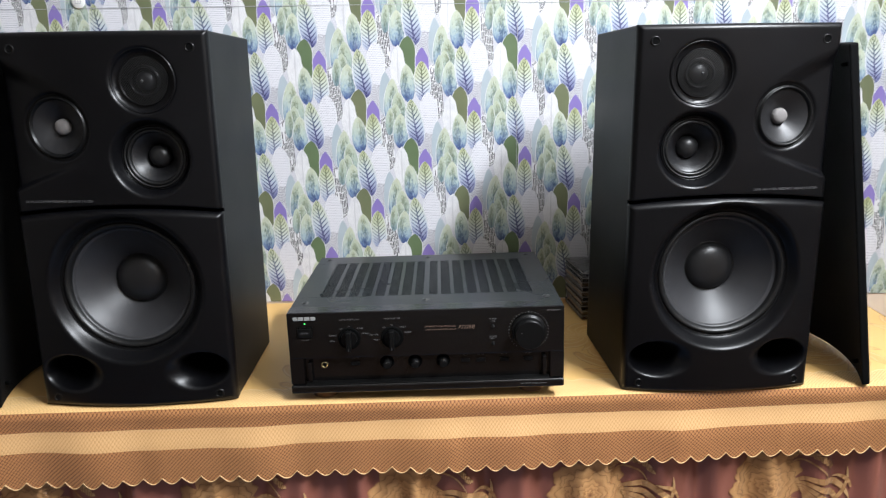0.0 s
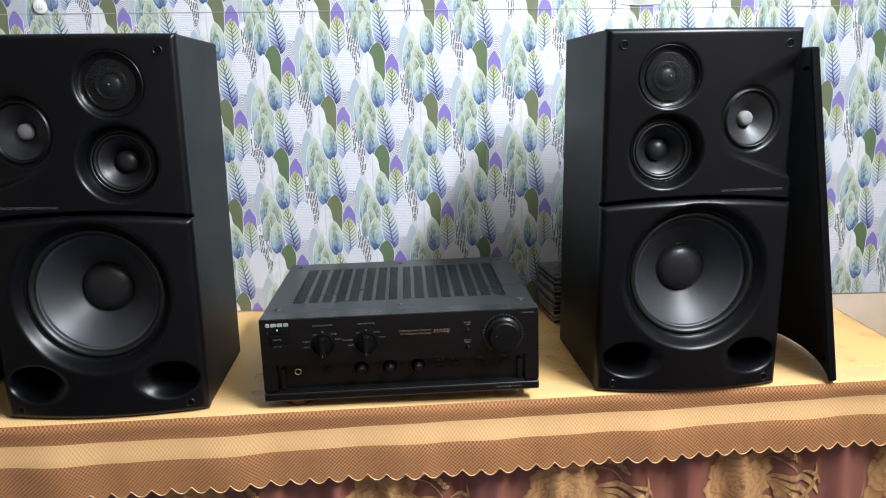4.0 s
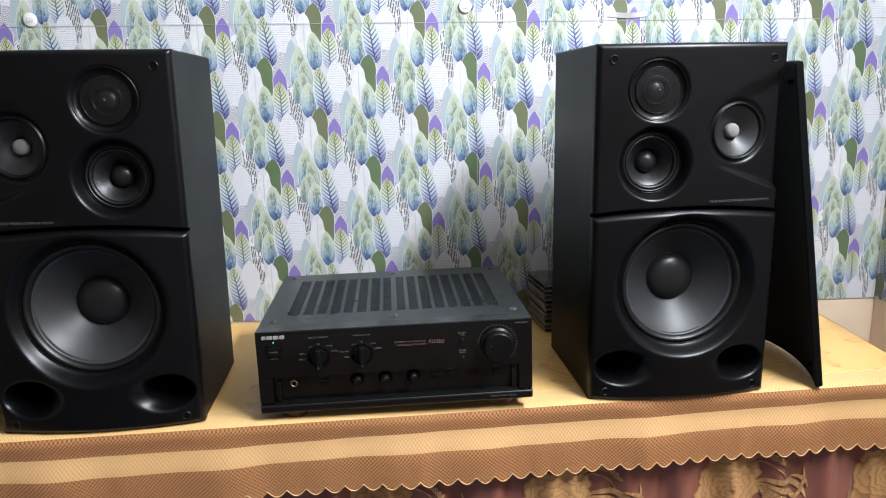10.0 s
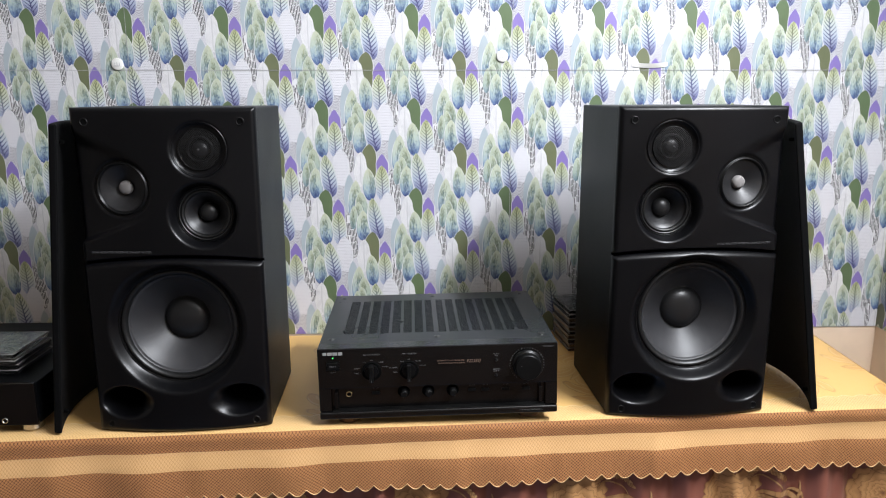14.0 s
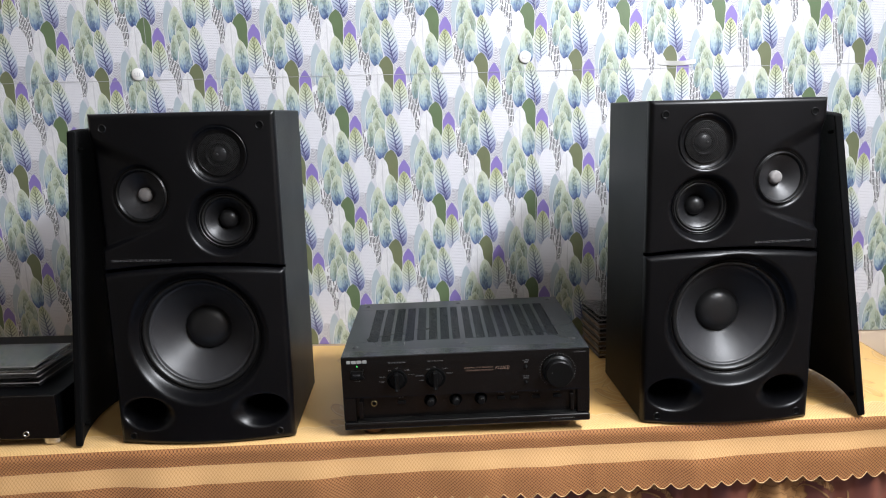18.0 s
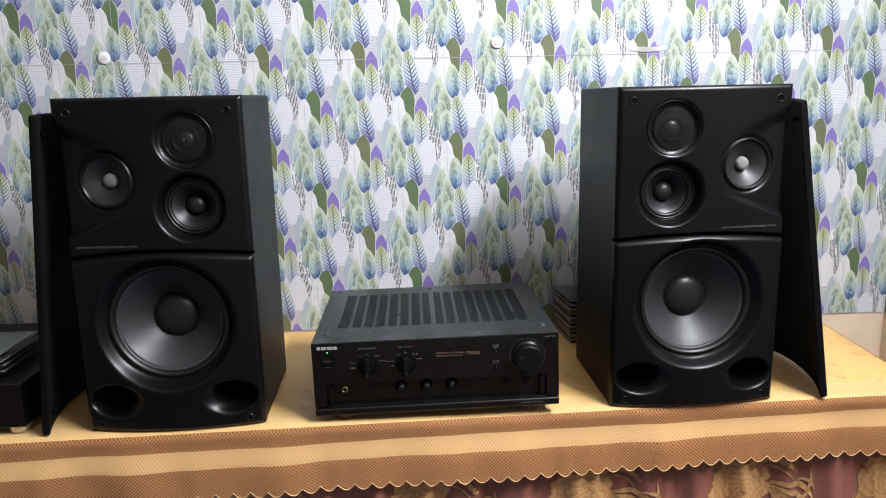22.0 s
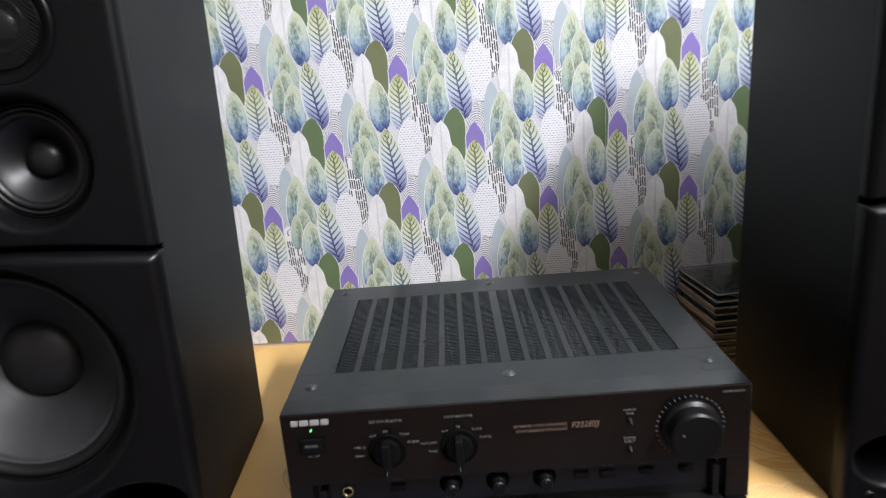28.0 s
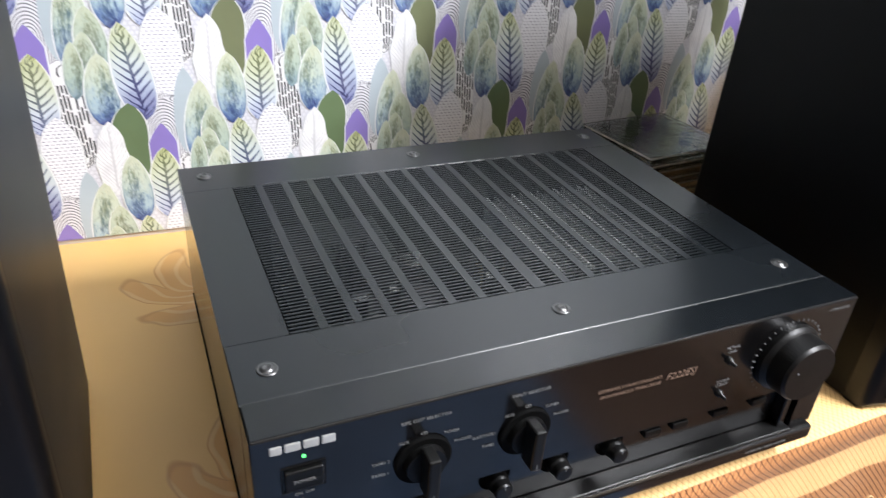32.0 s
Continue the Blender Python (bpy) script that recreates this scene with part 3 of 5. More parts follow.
def wallpaper(parent, to_wall, a0, a1, z0, z1):
    """Print leaves between a0 and a1 along a wall and between two heights. A leaf's tip stands a hair proud, so lower leaves cover higher ones."""
    bm = bmesh.new()
    layer = bm.loops.layers.uv.verify()
    steps = 14
    for row in range(-9, 6):
        for col in range(-9, 7):
            px = PRINT_X + (col + 0.5 * (row % 2)) * PX
            pz = PRINT_Z + row * PZ / 2
            for kind, dx, top, foot, half, lean in MOTIF:
                kind = "green" if kind == "olive" and row % 2 else kind
                x, zt, zf, h = px + dx / 1000, pz + top / 1000, pz + foot / 1000, half / 1000
                x, zt, zf = x - PRINT_TURN * (zt - 1.44), zt + PRINT_TURN * (x - 0.03), zf + PRINT_TURN * (x - 0.03)
                lean -= PRINT_TURN
                if x + h > a1 or x - h < a0 or zt > z1 or zf < z0 - 0.115:
                    continue
                line = []
                for k in range(steps + 1):
                    s = k / steps
                    z = zf + (zt - zf) * s
                    if z < z0:
                        s, z = (z0 - zf) / (zt - zf), z0
                    w = h * leaf_width(s, kind)
                    off = 0.0004 + 0.35 * (LIFT.get(kind, 0.0) - 0.0035 * (zt - z))
                    mid = x + lean * (z - zf)
                    line.append((s, bm.verts.new(to_wall(mid - w, z, off)), bm.verts.new(to_wall(mid + w, z, off))))
                for (s0, l0, r0), (s1, l1, r1) in zip(line, line[1:]):
                    if (l0.co - l1.co).length < 1e-7:
                        continue
                    f = bm.faces.new((l0, r0, r1, l1))
                    f.material_index = KINDS.index(kind)
                    for loop, c in zip(f.loops, ((0, s0), (1, s0), (1, s1), (0, s1))):
                        loop[layer].uv = c
    bmesh.ops.remove_doubles(bm, verts=bm.verts[:], dist=1e-7)
    return tagged(part("leaf_print", bm, [PRINTS[k] for k in KINDS], parent, "overlapping watercolour leaves printed in green, blue and violet"), kind="stuff")


SEAM_Z, SEAMS_X = 1.399, (-0.688, 0.186)
paper_back = part("wallpaper", boxed(LEFT_X + 0.9, WALL_X - 0.001, WALL_Y - 0.0006, WALL_Y + 0.0009, TABLE_Z + 0.002, CEIL - 0.002), PAPER, wall_back, "satin vinyl wallpaper with a crowded leaf print")
paper_right = part("wallpaper", boxed(WALL_X - 0.0006, WALL_X + 0.0009, -1.2, WALL_Y - 0.002, TABLE_Z + 0.002, CEIL - 0.002), PAPER, wall_right, "satin vinyl wallpaper with a crowded leaf print")
wallpaper(wall_back, lambda a, z, off: Vector((a, WALL_Y - 0.001 - off, z)), -1.35, WALL_X + 0.02, TABLE_Z + 0.003, 2.0)
wallpaper(wall_right, lambda a, z, off: Vector((WALL_X - 0.001 - off, WALL_Y - (a - WALL_X), z)), WALL_X - 0.02, WALL_X + 0.72, TABLE_Z + 0.003, 2.0)
for name, size in (("seam", (-1.3, WALL_X, SEAM_Z, SEAM_Z + 0.0011)), ("seam", (SEAMS_X[0], SEAMS_X[0] + 0.001, 1.0, 2.0)), ("seam", (SEAMS_X[1], SEAMS_X[1] + 0.001, 1.0, 2.0))):
    part(name, boxed(size[0], size[1], WALL_Y - 0.0024, WALL_Y - 0.0021, size[2], size[3]), surface("seam_shadow_line", (0.33, 0.34, 0.35), 0.6), wall_back, "thin butt joint between wallpaper lengths")


def wall_hook(x, z):
    m = pose(x, WALL_Y - 0.0025, z)
    t = thing("wall_hook", m, "round white adhesive hook stuck on the wallpaper", "hook", "wall hooks")
    part("disc", lathe(bmesh.new(), [(0.0, -0.0032), (0.0120, -0.0031), (0.0135, -0.0022), (0.0135, 0.0)], segs=32), PLASTIC_WHITE, t, smooth=True)
    bm = bmesh.new()
    for k in (-1, 0, 1):
        box(bm, k * 0.0052 - 0.0008, k * 0.0052 + 0.0008, -0.0040, -0.0030, -0.003, 0.0045 - abs(k) * 0.001, 0.0004)
    box(bm, -0.0065, 0.0065, -0.0044, -0.0030, -0.0045, -0.003, 0.0005)
    part("prongs", bm, surface("grey_hook_print", (0.5, 0.5, 0.51), 0.4), t)


wall_hook(-0.712, 1.413)
wall_hook(0.163, 1.431)


# curled paper at the seam; the white colour stands for glare on it
def paper_flap():
    t = thing("peel_with_glare", pose(0.508, WALL_Y - 0.0025, 1.409), "small curled wallpaper peel at the seam, its glare coloured white", "wallpaper peel")
    bm = bmesh.new()
    grid(bm, 16, 4, lambda s, v: Vector(((s - 0.5) * 0.085, -0.001 - 0.006 * math.sin(math.pi * s) * v, 0.010 * (v - 0.5) + 0.004 * (2 * s - 1) ** 2)))
    part("curl", bm, PLASTIC_WHITE, t, smooth=True)


paper_flap()


def lace_curtain():
    """A hanging curtain on the side wall, printed with rows of red flowers."""
    t = thing("lace_curtain", pose(WALL_X - 0.03, 0.0, 0.0), "white lace curtain with red flowers hanging on the side wall", "curtain")

    def edge(z):
        return 0.165 if z < 0.74 else 0.165 - (z - 0.74) * 0.21

    def at(s, v):
        z = 0.05 + 2.2 * v
        y = edge(z) - 0.75 * s
        return Vector((0.005 * math.sin(y * 95) + 0.004 * math.sin(y * 37 + 2 * z), y, z))

    sheet = part("panel", grid(bmesh.new(), 120, 24, at), CURTAIN, t, smooth=True)
    sheet.modifiers.new("thickness", "SOLIDIFY").thickness = 0.0015
    stems = bmesh.new()
    for col in range(5):
        for k in range(24):
            z = 0.15 + k * 0.066 + 0.02 * (col % 2)
            y = edge(z) - 0.05 - col * 0.072
            x = 0.005 * math.sin(y * 95) + 0.004 * math.sin(y * 37 + 2 * z) - 0.004
            r = 0.010 if k % 2 else 0.016
            bm = bmesh.new()
            ring = [bm.verts.new((x, y + (0.62 - 0.2 * math.cos(a)) * r * math.sin(a), z + 1.25 * r * math.cos(a))) for a in [2 * math.pi * i / 12 for i in range(12)]]
            bm.faces.new(ring)
            part("printed_flower", bm, HEART_RED, t)
            for side in (-1, 1):
                for j in range(3):
                    zz, yy = z + j * 0.02 - 0.02, y + side * (0.026 + 0.005 * math.sin(j * 2.1 + k))
                    xx = 0.005 * math.sin(yy * 95) + 0.004 * math.sin(yy * 37 + 2 * zz) - 0.004
                    stems.faces.new([stems.verts.new((xx, yy + a, zz + b)) for a, b in ((0, -0.009), (0.005 * side, 0), (0, 0.009), (-0.003 * side, 0.002))])
    tagged(part("printed_vine", stems, STEM_DARK, t, "dark twining stems printed beside the flowers"), kind="stuff")


lace_curtain()


# ---- the table, its skirt and its cloth ----
def front(x):
    """The table's front edge, which is not quite parallel to the wall."""
    return -0.0575 + 0.043 * x


T_LEFT, T_RIGHT, T_BACK = -1.5, 0.918, WALL_Y - 0.0015


def table():
    t = thing("table", pose(0, 0, 0), "long wooden table under a gold cloth, against the wall", "table")
    bm = bmesh.new()
    lo, hi = TABLE_Z - 0.032, TABLE_Z - 0.004
    pts = [(T_LEFT, front(T_LEFT) + 0.008), (T_RIGHT - 0.008, front(T_RIGHT) + 0.008), (T_RIGHT + 0.018, T_BACK), (T_LEFT, T_BACK)]
    a, b = [bm.verts.new((*p, lo)) for p in pts], [bm.verts.new((*p, hi)) for p in pts]
    bm.faces.new(a[::-1]), bm.faces.new(b)
    for k in range(4):
        bm.faces.new((a[k], a[(k + 1) % 4], b[(k + 1) % 4], b[k]))
    part("tabletop", bm, WOOD_TABLE, t)
    for x in (T_LEFT + 0.06, T_RIGHT - 0.08):
        for y in (0.06, T_BACK - 0.06):
            part("leg", boxed(x - 0.03, x + 0.03, y - 0.03, y + 0.03, 0, lo, 0.004), WOOD_TABLE, t)


table()


def drop(u, z):
    """The hanging cloth: u runs along the front edge, then round the corner down the right side; z is the height."""
    length = T_RIGHT - T_LEFT
    fall = (TABLE_Z - z)
    ripple = 0.0035 * math.sin(u * 21 + 1.5 * math.sin(u * 6)) + 0.002 * math.sin(u * 47) + 0.0016 * max(0.0, math.sin(u * 31 + 2 * math.sin(u * 3.1))) ** 9
    out = 0.001 + 0.003 * smoothstep(fall, 0.002, 0.012) - 0.002 * smoothstep(fall, 0.012, 0.034) + 0.008 * smoothstep(fall, 0.030, 0.075) + ripple * min(1.0, fall / 0.08)
    r = 0.02
    if u < length - r:
        x = T_LEFT + u
        return Vector((x, front(x) - out, z))
    a = min(1.0, (u - (length - r)) / (r * 1.5708)) * math.pi / 2
    beyond = max(0.0, u - (length - r) - r * 1.5708)
    cx, cy = T_RIGHT - r, front(T_RIGHT) + r
    flare = 0.009 * min(1.0, fall / 0.05) * math.exp(-((beyond - 0.03) * 22) ** 2)
    return Vector((cx + 0.06 * beyond + math.sin(a) * (r + out + flare), cy - math.cos(a) * (r + out + flare) + beyond, z))


def tablecloth():
    t = thing("tablecloth", pose(0, 0, 0), "gold jacquard tablecloth with brown striped bands and a scalloped hem", "tablecloth")
    bm = bmesh.new()

    def top(s, v):
        x = T_LEFT + (T_RIGHT + 0.0025 + 0.029 * v - T_LEFT) * s
        y = front(x) - 0.001 + (T_BACK - front(x)) * v
        crease = 0.0007 * math.sin(x * 33 + 4 * y) * math.sin(y * 21)
        edge = smoothstep(v, 0.0, 0.02) * smoothstep(1 - s, 0.0, 0.006)
        return Vector((x, y, TABLE_Z - 0.0015 - 0.003 * (1 - edge) + crease * edge * 0.5))

    grid(bm, 200, 50, top)
    part("top", bm, CLOTH_GOLD, t, "shiny gold jacquard with tone-on-tone swirls", smooth=True)
    total = T_RIGHT - T_LEFT + 0.5

    def band(k, u):
        """The height of a band's lower edge along the hanging cloth."""
        return TABLE_Z - 0.003 if k < 0 else BANDS[k] + RISE[k] * min(T_LEFT + u, 0.9) + 0.0012 * math.sin(u * 9 + k)

    for name, k, mat, lab in (("upper_band", 0, BAND_BROWN, "brown honeycomb woven band"), ("gold_band", 1, BAND_GOLD, "plain gold woven band")):
        part(name, grid(bmesh.new(), 420, 5, lambda s, v: drop(s * total, band(k - 1, s * total) * (1 - v) + band(k, s * total) * v)), mat, t, lab, smooth=True)

    def hem(u):
        return band(2, u) + 0.0055 * (1 - 2 * abs(math.sin(math.pi * u / 0.030)))

    part("scalloped_border", grid(bmesh.new(), 1400, 6, lambda s, v: drop(s * total, band(1, s * total) * (1 - v) + hem(s * total) * v)), BAND_BROWN, t, "brown honeycomb border with a scalloped lower hem", smooth=True)
    bm = bmesh.new()
    rings = []
    for k in range(1401):
        u = total * k / 1400
        c = drop(u, hem(u))
        rings.append([bm.verts.new(c + Vector((0, 0.0011 * math.cos(a) - 0.0006, 0.0011 * math.sin(a)))) for a in (0, 1.57, 3.14, 4.71)])
    for a, b in zip(rings, rings[1:]):
        for k in range(4):
            bm.faces.new((a[k], b[k], b[(k + 1) % 4], a[(k + 1) % 4]))
    part("hem_cord", bm, CORD_GOLD, t, "thin pale gold edging", smooth=True)


BANDS, RISE = (0.7295, 0.6985, 0.646), (0.005, 0.005, 0.008)
tablecloth()


def skirt_at(x, z, off=0.0):
    fold = 0.017 * math.sin(x * 62 + 1.6 * math.sin(x * 11) + 0.8 * z) + 0.006 * math.sin(x * 139 + z * 3)
    return Vector((x, front(x) + 0.016 + fold * (0.5 + 0.6 * (TABLE_Z - z)) - off, z))


def petal(bm, layer, cx, cz, ang, length, width, off, bend=0.0):
    """One brocade petal lying on the skirt."""
    steps, line, px, pz = 14, [], cx, cz
    for k in range(steps + 1):
        s = k / steps
        w = width * math.sin(math.pi * min(1.0, s * 0.92 + 0.06)) ** 0.7
        a = ang + bend * s
        if k:
            px, pz = px + math.cos(a) * length / steps, pz + math.sin(a) * length / steps
        nx, nz = -math.sin(a) * w, math.cos(a) * w
        line.append((s, bm.verts.new(skirt_at(px - nx, pz - nz, off)), bm.verts.new(skirt_at(px + nx, pz + nz, off))))
    for (s0, l0, r0), (s1, l1, r1) in zip(line, line[1:]):
        f = bm.faces.new((l0, l1, r1, r0))
        for loop, c in zip(f.loops, ((0, s0), (0, s1), (1, s1), (1, s0))):
            loop[layer].uv = c


def table_skirt():
    t = thing("table_skirt", pose(0, 0, 0), "rose brown satin table skirt with woven gold roses", "table skirt")
    part("fabric", grid(bmesh.new(), 500, 30, lambda s, v: skirt_at(T_LEFT + (T_RIGHT + 0.004 - T_LEFT) * s, 0.01 + 0.72 * v)), SATIN, t, smooth=True)
    side = part("side_fabric", grid(bmesh.new(), 60, 12, lambda s, v: Vector((T_RIGHT + 0.005 + 0.02 * s + 0.005 * math.sin(s * 60), front(T_RIGHT) + 0.020 + 0.48 * s, 0.01 + 0.72 * v))), LINING, t, "pale cream side lining", smooth=True)
    rnd = random.Random(11)

    def one(name, owner, *shape):
        bm = bmesh.new()
        petal(bm, bm.loops.layers.uv.verify(), *shape)
        return part(name, bm, BROCADE, owner)

    def rose_petal(name, owner, cx, cz, ang, r0, r1, half, off):
        """One rounded, ruffled rose petal that fans out from the flower's heart."""
        bm = bmesh.new()
        layer = bm.loops.layers.uv.verify()
        nu, nv, phase = 14, 4, rnd.uniform(0, 6)
        verts = []
        for i in range(nu + 1):
            q = -1 + 2 * i / nu
            edge = r1 * (1 - 0.20 * abs(q) ** 2.6) + 0.0022 * math.sin(8 * q + phase)
            row = []
            for j in range(nv + 1):
                p = j / nv
                rr, a = r0 + (edge - r0) * p, ang + q * half * (0.8 + 0.2 * math.sin(math.pi * p))
                row.append(bm.verts.new(skirt_at(cx + rr * math.cos(a), cz + 0.93 * rr * math.sin(a), off + 0.0003 * p)))
            verts.append(row)
        for i in range(nu):
            for j in range(nv):
                f = bm.faces.new((verts[i][j], verts[i + 1][j], verts[i + 1][j + 1], verts[i][j + 1]))
                for loop, (a, b) in zip(f.loops, ((i, j), (i + 1, j), (i + 1, j + 1), (i, j + 1))):
                    loop[layer].uv = (a / nu, b / nv)
        return part(name, bm, ROSE_THREAD, owner, smooth=True)

    for k in range(ROSE_COUNT):
        cx, cz = ROSE_X + k * ROSE_STEP, ROSE_Z
        rose = None
        for ring, (count, r0, r1, half) in enumerate(((9, 0.030, 0.068, 0.46), (8, 0.022, 0.055, 0.52), (6, 0.014, 0.043, 0.66), (5, 0.008, 0.031, 0.78), (4, 0.004, 0.021, 0.95), (3, 0.001, 0.012, 1.15))):
            turn = rnd.uniform(0, 6)
            for n in range(count):
                a = turn + 2 * math.pi * n / count + rnd.uniform(-0.08, 0.08)
                lift, reach = 0.0008 + 0.0006 * ring + 0.0002 * (n % 3), r1 * rnd.uniform(0.92, 1.05)
                if rose is None:
                    rose = tagged(rose_petal("rose", t, cx, cz, a, r0, reach, half, lift), "large gold woven rose")
                else:
                    rose_petal("petal", rose, cx, cz + 0.003, a, r0, reach, half, lift)
        for side in (-1, 1):
            rose_petal("outer_petal", rose, cx + side * 0.030, cz - 0.028, -1.57 + side * 0.9, 0.004, 0.046, 0.62, 0.0006)
        if cx > T_RIGHT - 0.25:
            continue
        # a comb of short leaflets arching over from the rose
        spray = tagged(one("leaf_spray", t, cx + 0.030, cz + 0.034, 0.75, 0.085, 0.0020, 0.0016, -1.9), "curling gold woven leaves")
        px, pz, ang = cx + 0.034, cz + 0.038, 0.75
        for j in range(9):
            one("leaflet", spray, px, pz, ang + 0.85, 0.024 - 0.0012 * j, 0.0042, 0.0020 + 0.0001 * j, -0.5)
            px, pz, ang = px + 0.0088 * math.cos(ang), pz + 0.0088 * math.sin(ang), ang - 0.21
        # long blades that sweep down and away
        for j, (ang, length, bend) in enumerate(((0.55, 0.120, -1.7), (0.25, 0.112, -1.6), (-0.05, 0.100, -1.4), (-0.40, 0.086, -1.1), (-0.80, 0.068, -0.7), (-1.25, 0.050, 0.2))):
            one("blade", spray, cx + 0.050 + 0.003 * j, cz + 0.004 - 0.004 * j, ang, length, 0.0062 - 0.0004 * j, 0.0022 + 0.0002 * j, bend)
        # a hooked tendril and a spiral before the next rose
        one("tendril", spray, cx + 0.088, cz - 0.048, 0.05, 0.105, 0.0042, 0.0030, 1.75)
        one("tendril", spray, cx + 0.150, cz - 0.012, 1.75, 0.052, 0.0038, 0.0032, 1.5)
        one("curl", spray, cx + 0.196, cz - 0.066, 1.45, 0.092, 0.0026, 0.0030, 6.9)
        one("curl", spray, cx + 0.196, cz - 0.066, 0.4, 0.060, 0.0026, 0.0030, 1.2)


ROSE_X, ROSE_STEP, ROSE_Z, ROSE_COUNT = -1.252, 0.3030, 0.576, 8
table_skirt()


# ---- the loudspeakers ----
SPK_W, SPK_H, SPK_D = 0.298, 0.560, 0.248


def ring_profile(r, tube_r, depth):
    return [(r - tube_r, depth + tube_r * 0.6), (r - tube_r * 0.5, depth - tube_r * 0.5), (r, depth - tube_r), (r + tube_r * 0.6, depth - tube_r * 0.4), (r + tube_r, depth + tube_r * 0.6)]


def bulge(x):
    return -0.018 * (1 - (x / (SPK_W / 2)) ** 2)


def loudspeaker(m, s, label):
    """A bookshelf loudspeaker; s is 1 or -1, the side to which its presence unit faces."""
    t = thing("loudspeaker", m, label, "loudspeaker", "pair of loudspeakers")
    w = SPK_W / 2
    bm = boxed(-w, w, 0.014, SPK_D, 0.0, SPK_H, 0.003)
    bmesh.ops.delete(bm, geom=[f for f in bm.faces if f.calc_center_median().y < 0.0145], context="FACES")
    part("cabinet", bm, VINYL_BLACK, t, "black vinyl wrapped cabinet")

    by, wz = bulge(0.0) + 0.020, 0.188
    my, mx, mz = 0.55 * bulge(0.056) + 0.020, -0.056 * s, 0.382
    ty, tx, tz = 0.55 * bulge(0.0555) + 0.006, -0.0555 * s, 0.4915
    py, px, pz = 0.55 * bulge(0.075) + 0.0080, 0.075 * s, 0.428

    def arch(x):
        return 0.302 + 0.010 * (1 - (x / w) ** 2)

    def rim(x, z, z0, z1):
        """Rounds the moulding's outer edges back."""
        e = min(w - abs(x), z - z0, z1 - z)
        return 0.006 * (1 - min(1.0, e / 0.007)) ** 2

    def upper(x, z):
        o = x * s
        y = 0.55 * bulge(x) + rim(x, z, -1, SPK_H)
        if o > 0.0:
            lo, hi = 0.375 - (o - 0.043) * 0.36, 0.488 + (o - 0.070) * 0.47
            inside = smoothstep(z, lo - 0.003, lo + 0.006) * (1 - smoothstep(z, hi - 0.024, hi + 0.006)) * smoothstep(o, 0.025, 0.075)
            y += inside * (0.003 + 0.085 * max(0.0, o - 0.05))
        for cx, cz, deep, r0, r1 in ((-0.056, 0.382, my + 0.002, 0.046, 0.0580), (-0.0555, 0.4915, ty + 0.001, 0.041, 0.0480)):
            k = 1 - smoothstep(math.hypot(o - cx, z - cz), r0, r1)
            y += (deep - y) * k
        k = 1 - smoothstep(math.hypot(o - 0.075, z - 0.428), 0.043, 0.051)
        y += (py + 0.158 * (o - 0.075) + 0.003 - y) * k
        return y

    def lower(x, z):
        y = bulge(x) - 0.004 + rim(x, z, 0.0, arch(x) - 0.004)
        y += (by + 0.002 - y) * (1 - smoothstep(math.hypot(x, z - 0.188), 0.100, 0.118))
        for side in (-1, 1):
            px = x * side
            e = math.hypot((px - 0.094) / 0.050, (z - 0.0555) / 0.032)
            y += (0.014 + 0.05 * smoothstep(px, 0.06, 0.13)) * (1 - smoothstep(e, 0.45, 1.0))
            e = math.hypot((px - 0.100) / 0.036, (z - 0.0585) / 0.024)
            y += 0.05 * (1 - smoothstep(e, 0.6, 1.0))
        return y

    bm = bmesh.new()
    grid(bm, 120, 104, lambda a, b: (lambda x: Vector((x, upper(x, arch(x) + 0.003 + (SPK_H - arch(x) - 0.003) * b), arch(x) + 0.003 + (SPK_H - arch(x) - 0.003) * b)))(-w + 2 * w * a))
    edge_walls(bm, 0.016)
    cut_round(bm, (mx, mz, 0.0445), (tx, tz, 0.040), (px, pz, 0.0385))
    part("upper_baffle", bm, BAFFLE_BLACK, t, "satin black moulded front with a flared recess", smooth=True)
    bm = bmesh.new()
    grid(bm, 128, 124, lambda a, b: (lambda x: Vector((x, lower(x, (arch(x) - 0.003) * b), (arch(x) - 0.003) * b)))(-w + 2 * w * a))
    edge_walls(bm, 0.016)
    cut_round(bm, (0.0, wz, 0.099))
    part("lower_baffle", bm, BAFFLE_BLACK, t, "convex satin black front with two flared ports", smooth=True)

    # woofer
    woofer = part("woofer", lathe(bmesh.new(), [(0.1015, 0.006), (0.1005, 0.000), (0.0985, -0.0035), (0.0955, -0.0050), (0.0925, -0.0035), (0.0900, 0.001), (0.0885, 0.006)], 0, wz, by + 0.004, 72), RUBBER, t, "large bass driver with a rubber surround", smooth=True)
    part("cone", lathe(bmesh.new(), [(0.0890, 0.006), (0.0875, 0.0085), (0.0855, 0.0080), (0.0840, 0.0105), (0.066, 0.026), (0.046, 0.043), (0.036, 0.052)], 0, wz, by + 0.002, 72), CONE_GREY, woofer, "dark grey paper cone", smooth=True)
    part("dust_cap", lathe(bmesh.new(), [(0.0395, 0.0500), (0.0385, 0.0480), (0.0360, 0.0440), (0.0310, 0.0395), (0.0240, 0.0360), (0.0130, 0.0335), (0.0, 0.0328)], 0, wz, by + 0.002, 56), CAP_GREY, woofer, "domed satin dust cap", smooth=True)
    part("seam_ring", lathe(bmesh.new(), [(0.0412, 0.0490), (0.0404, 0.0474), (0.0393, 0.0478), (0.0390, 0.0500)], 0, wz, by + 0.002, 56), CONE_PRESENCE, woofer, "pale glue line round the cap", smooth=True)
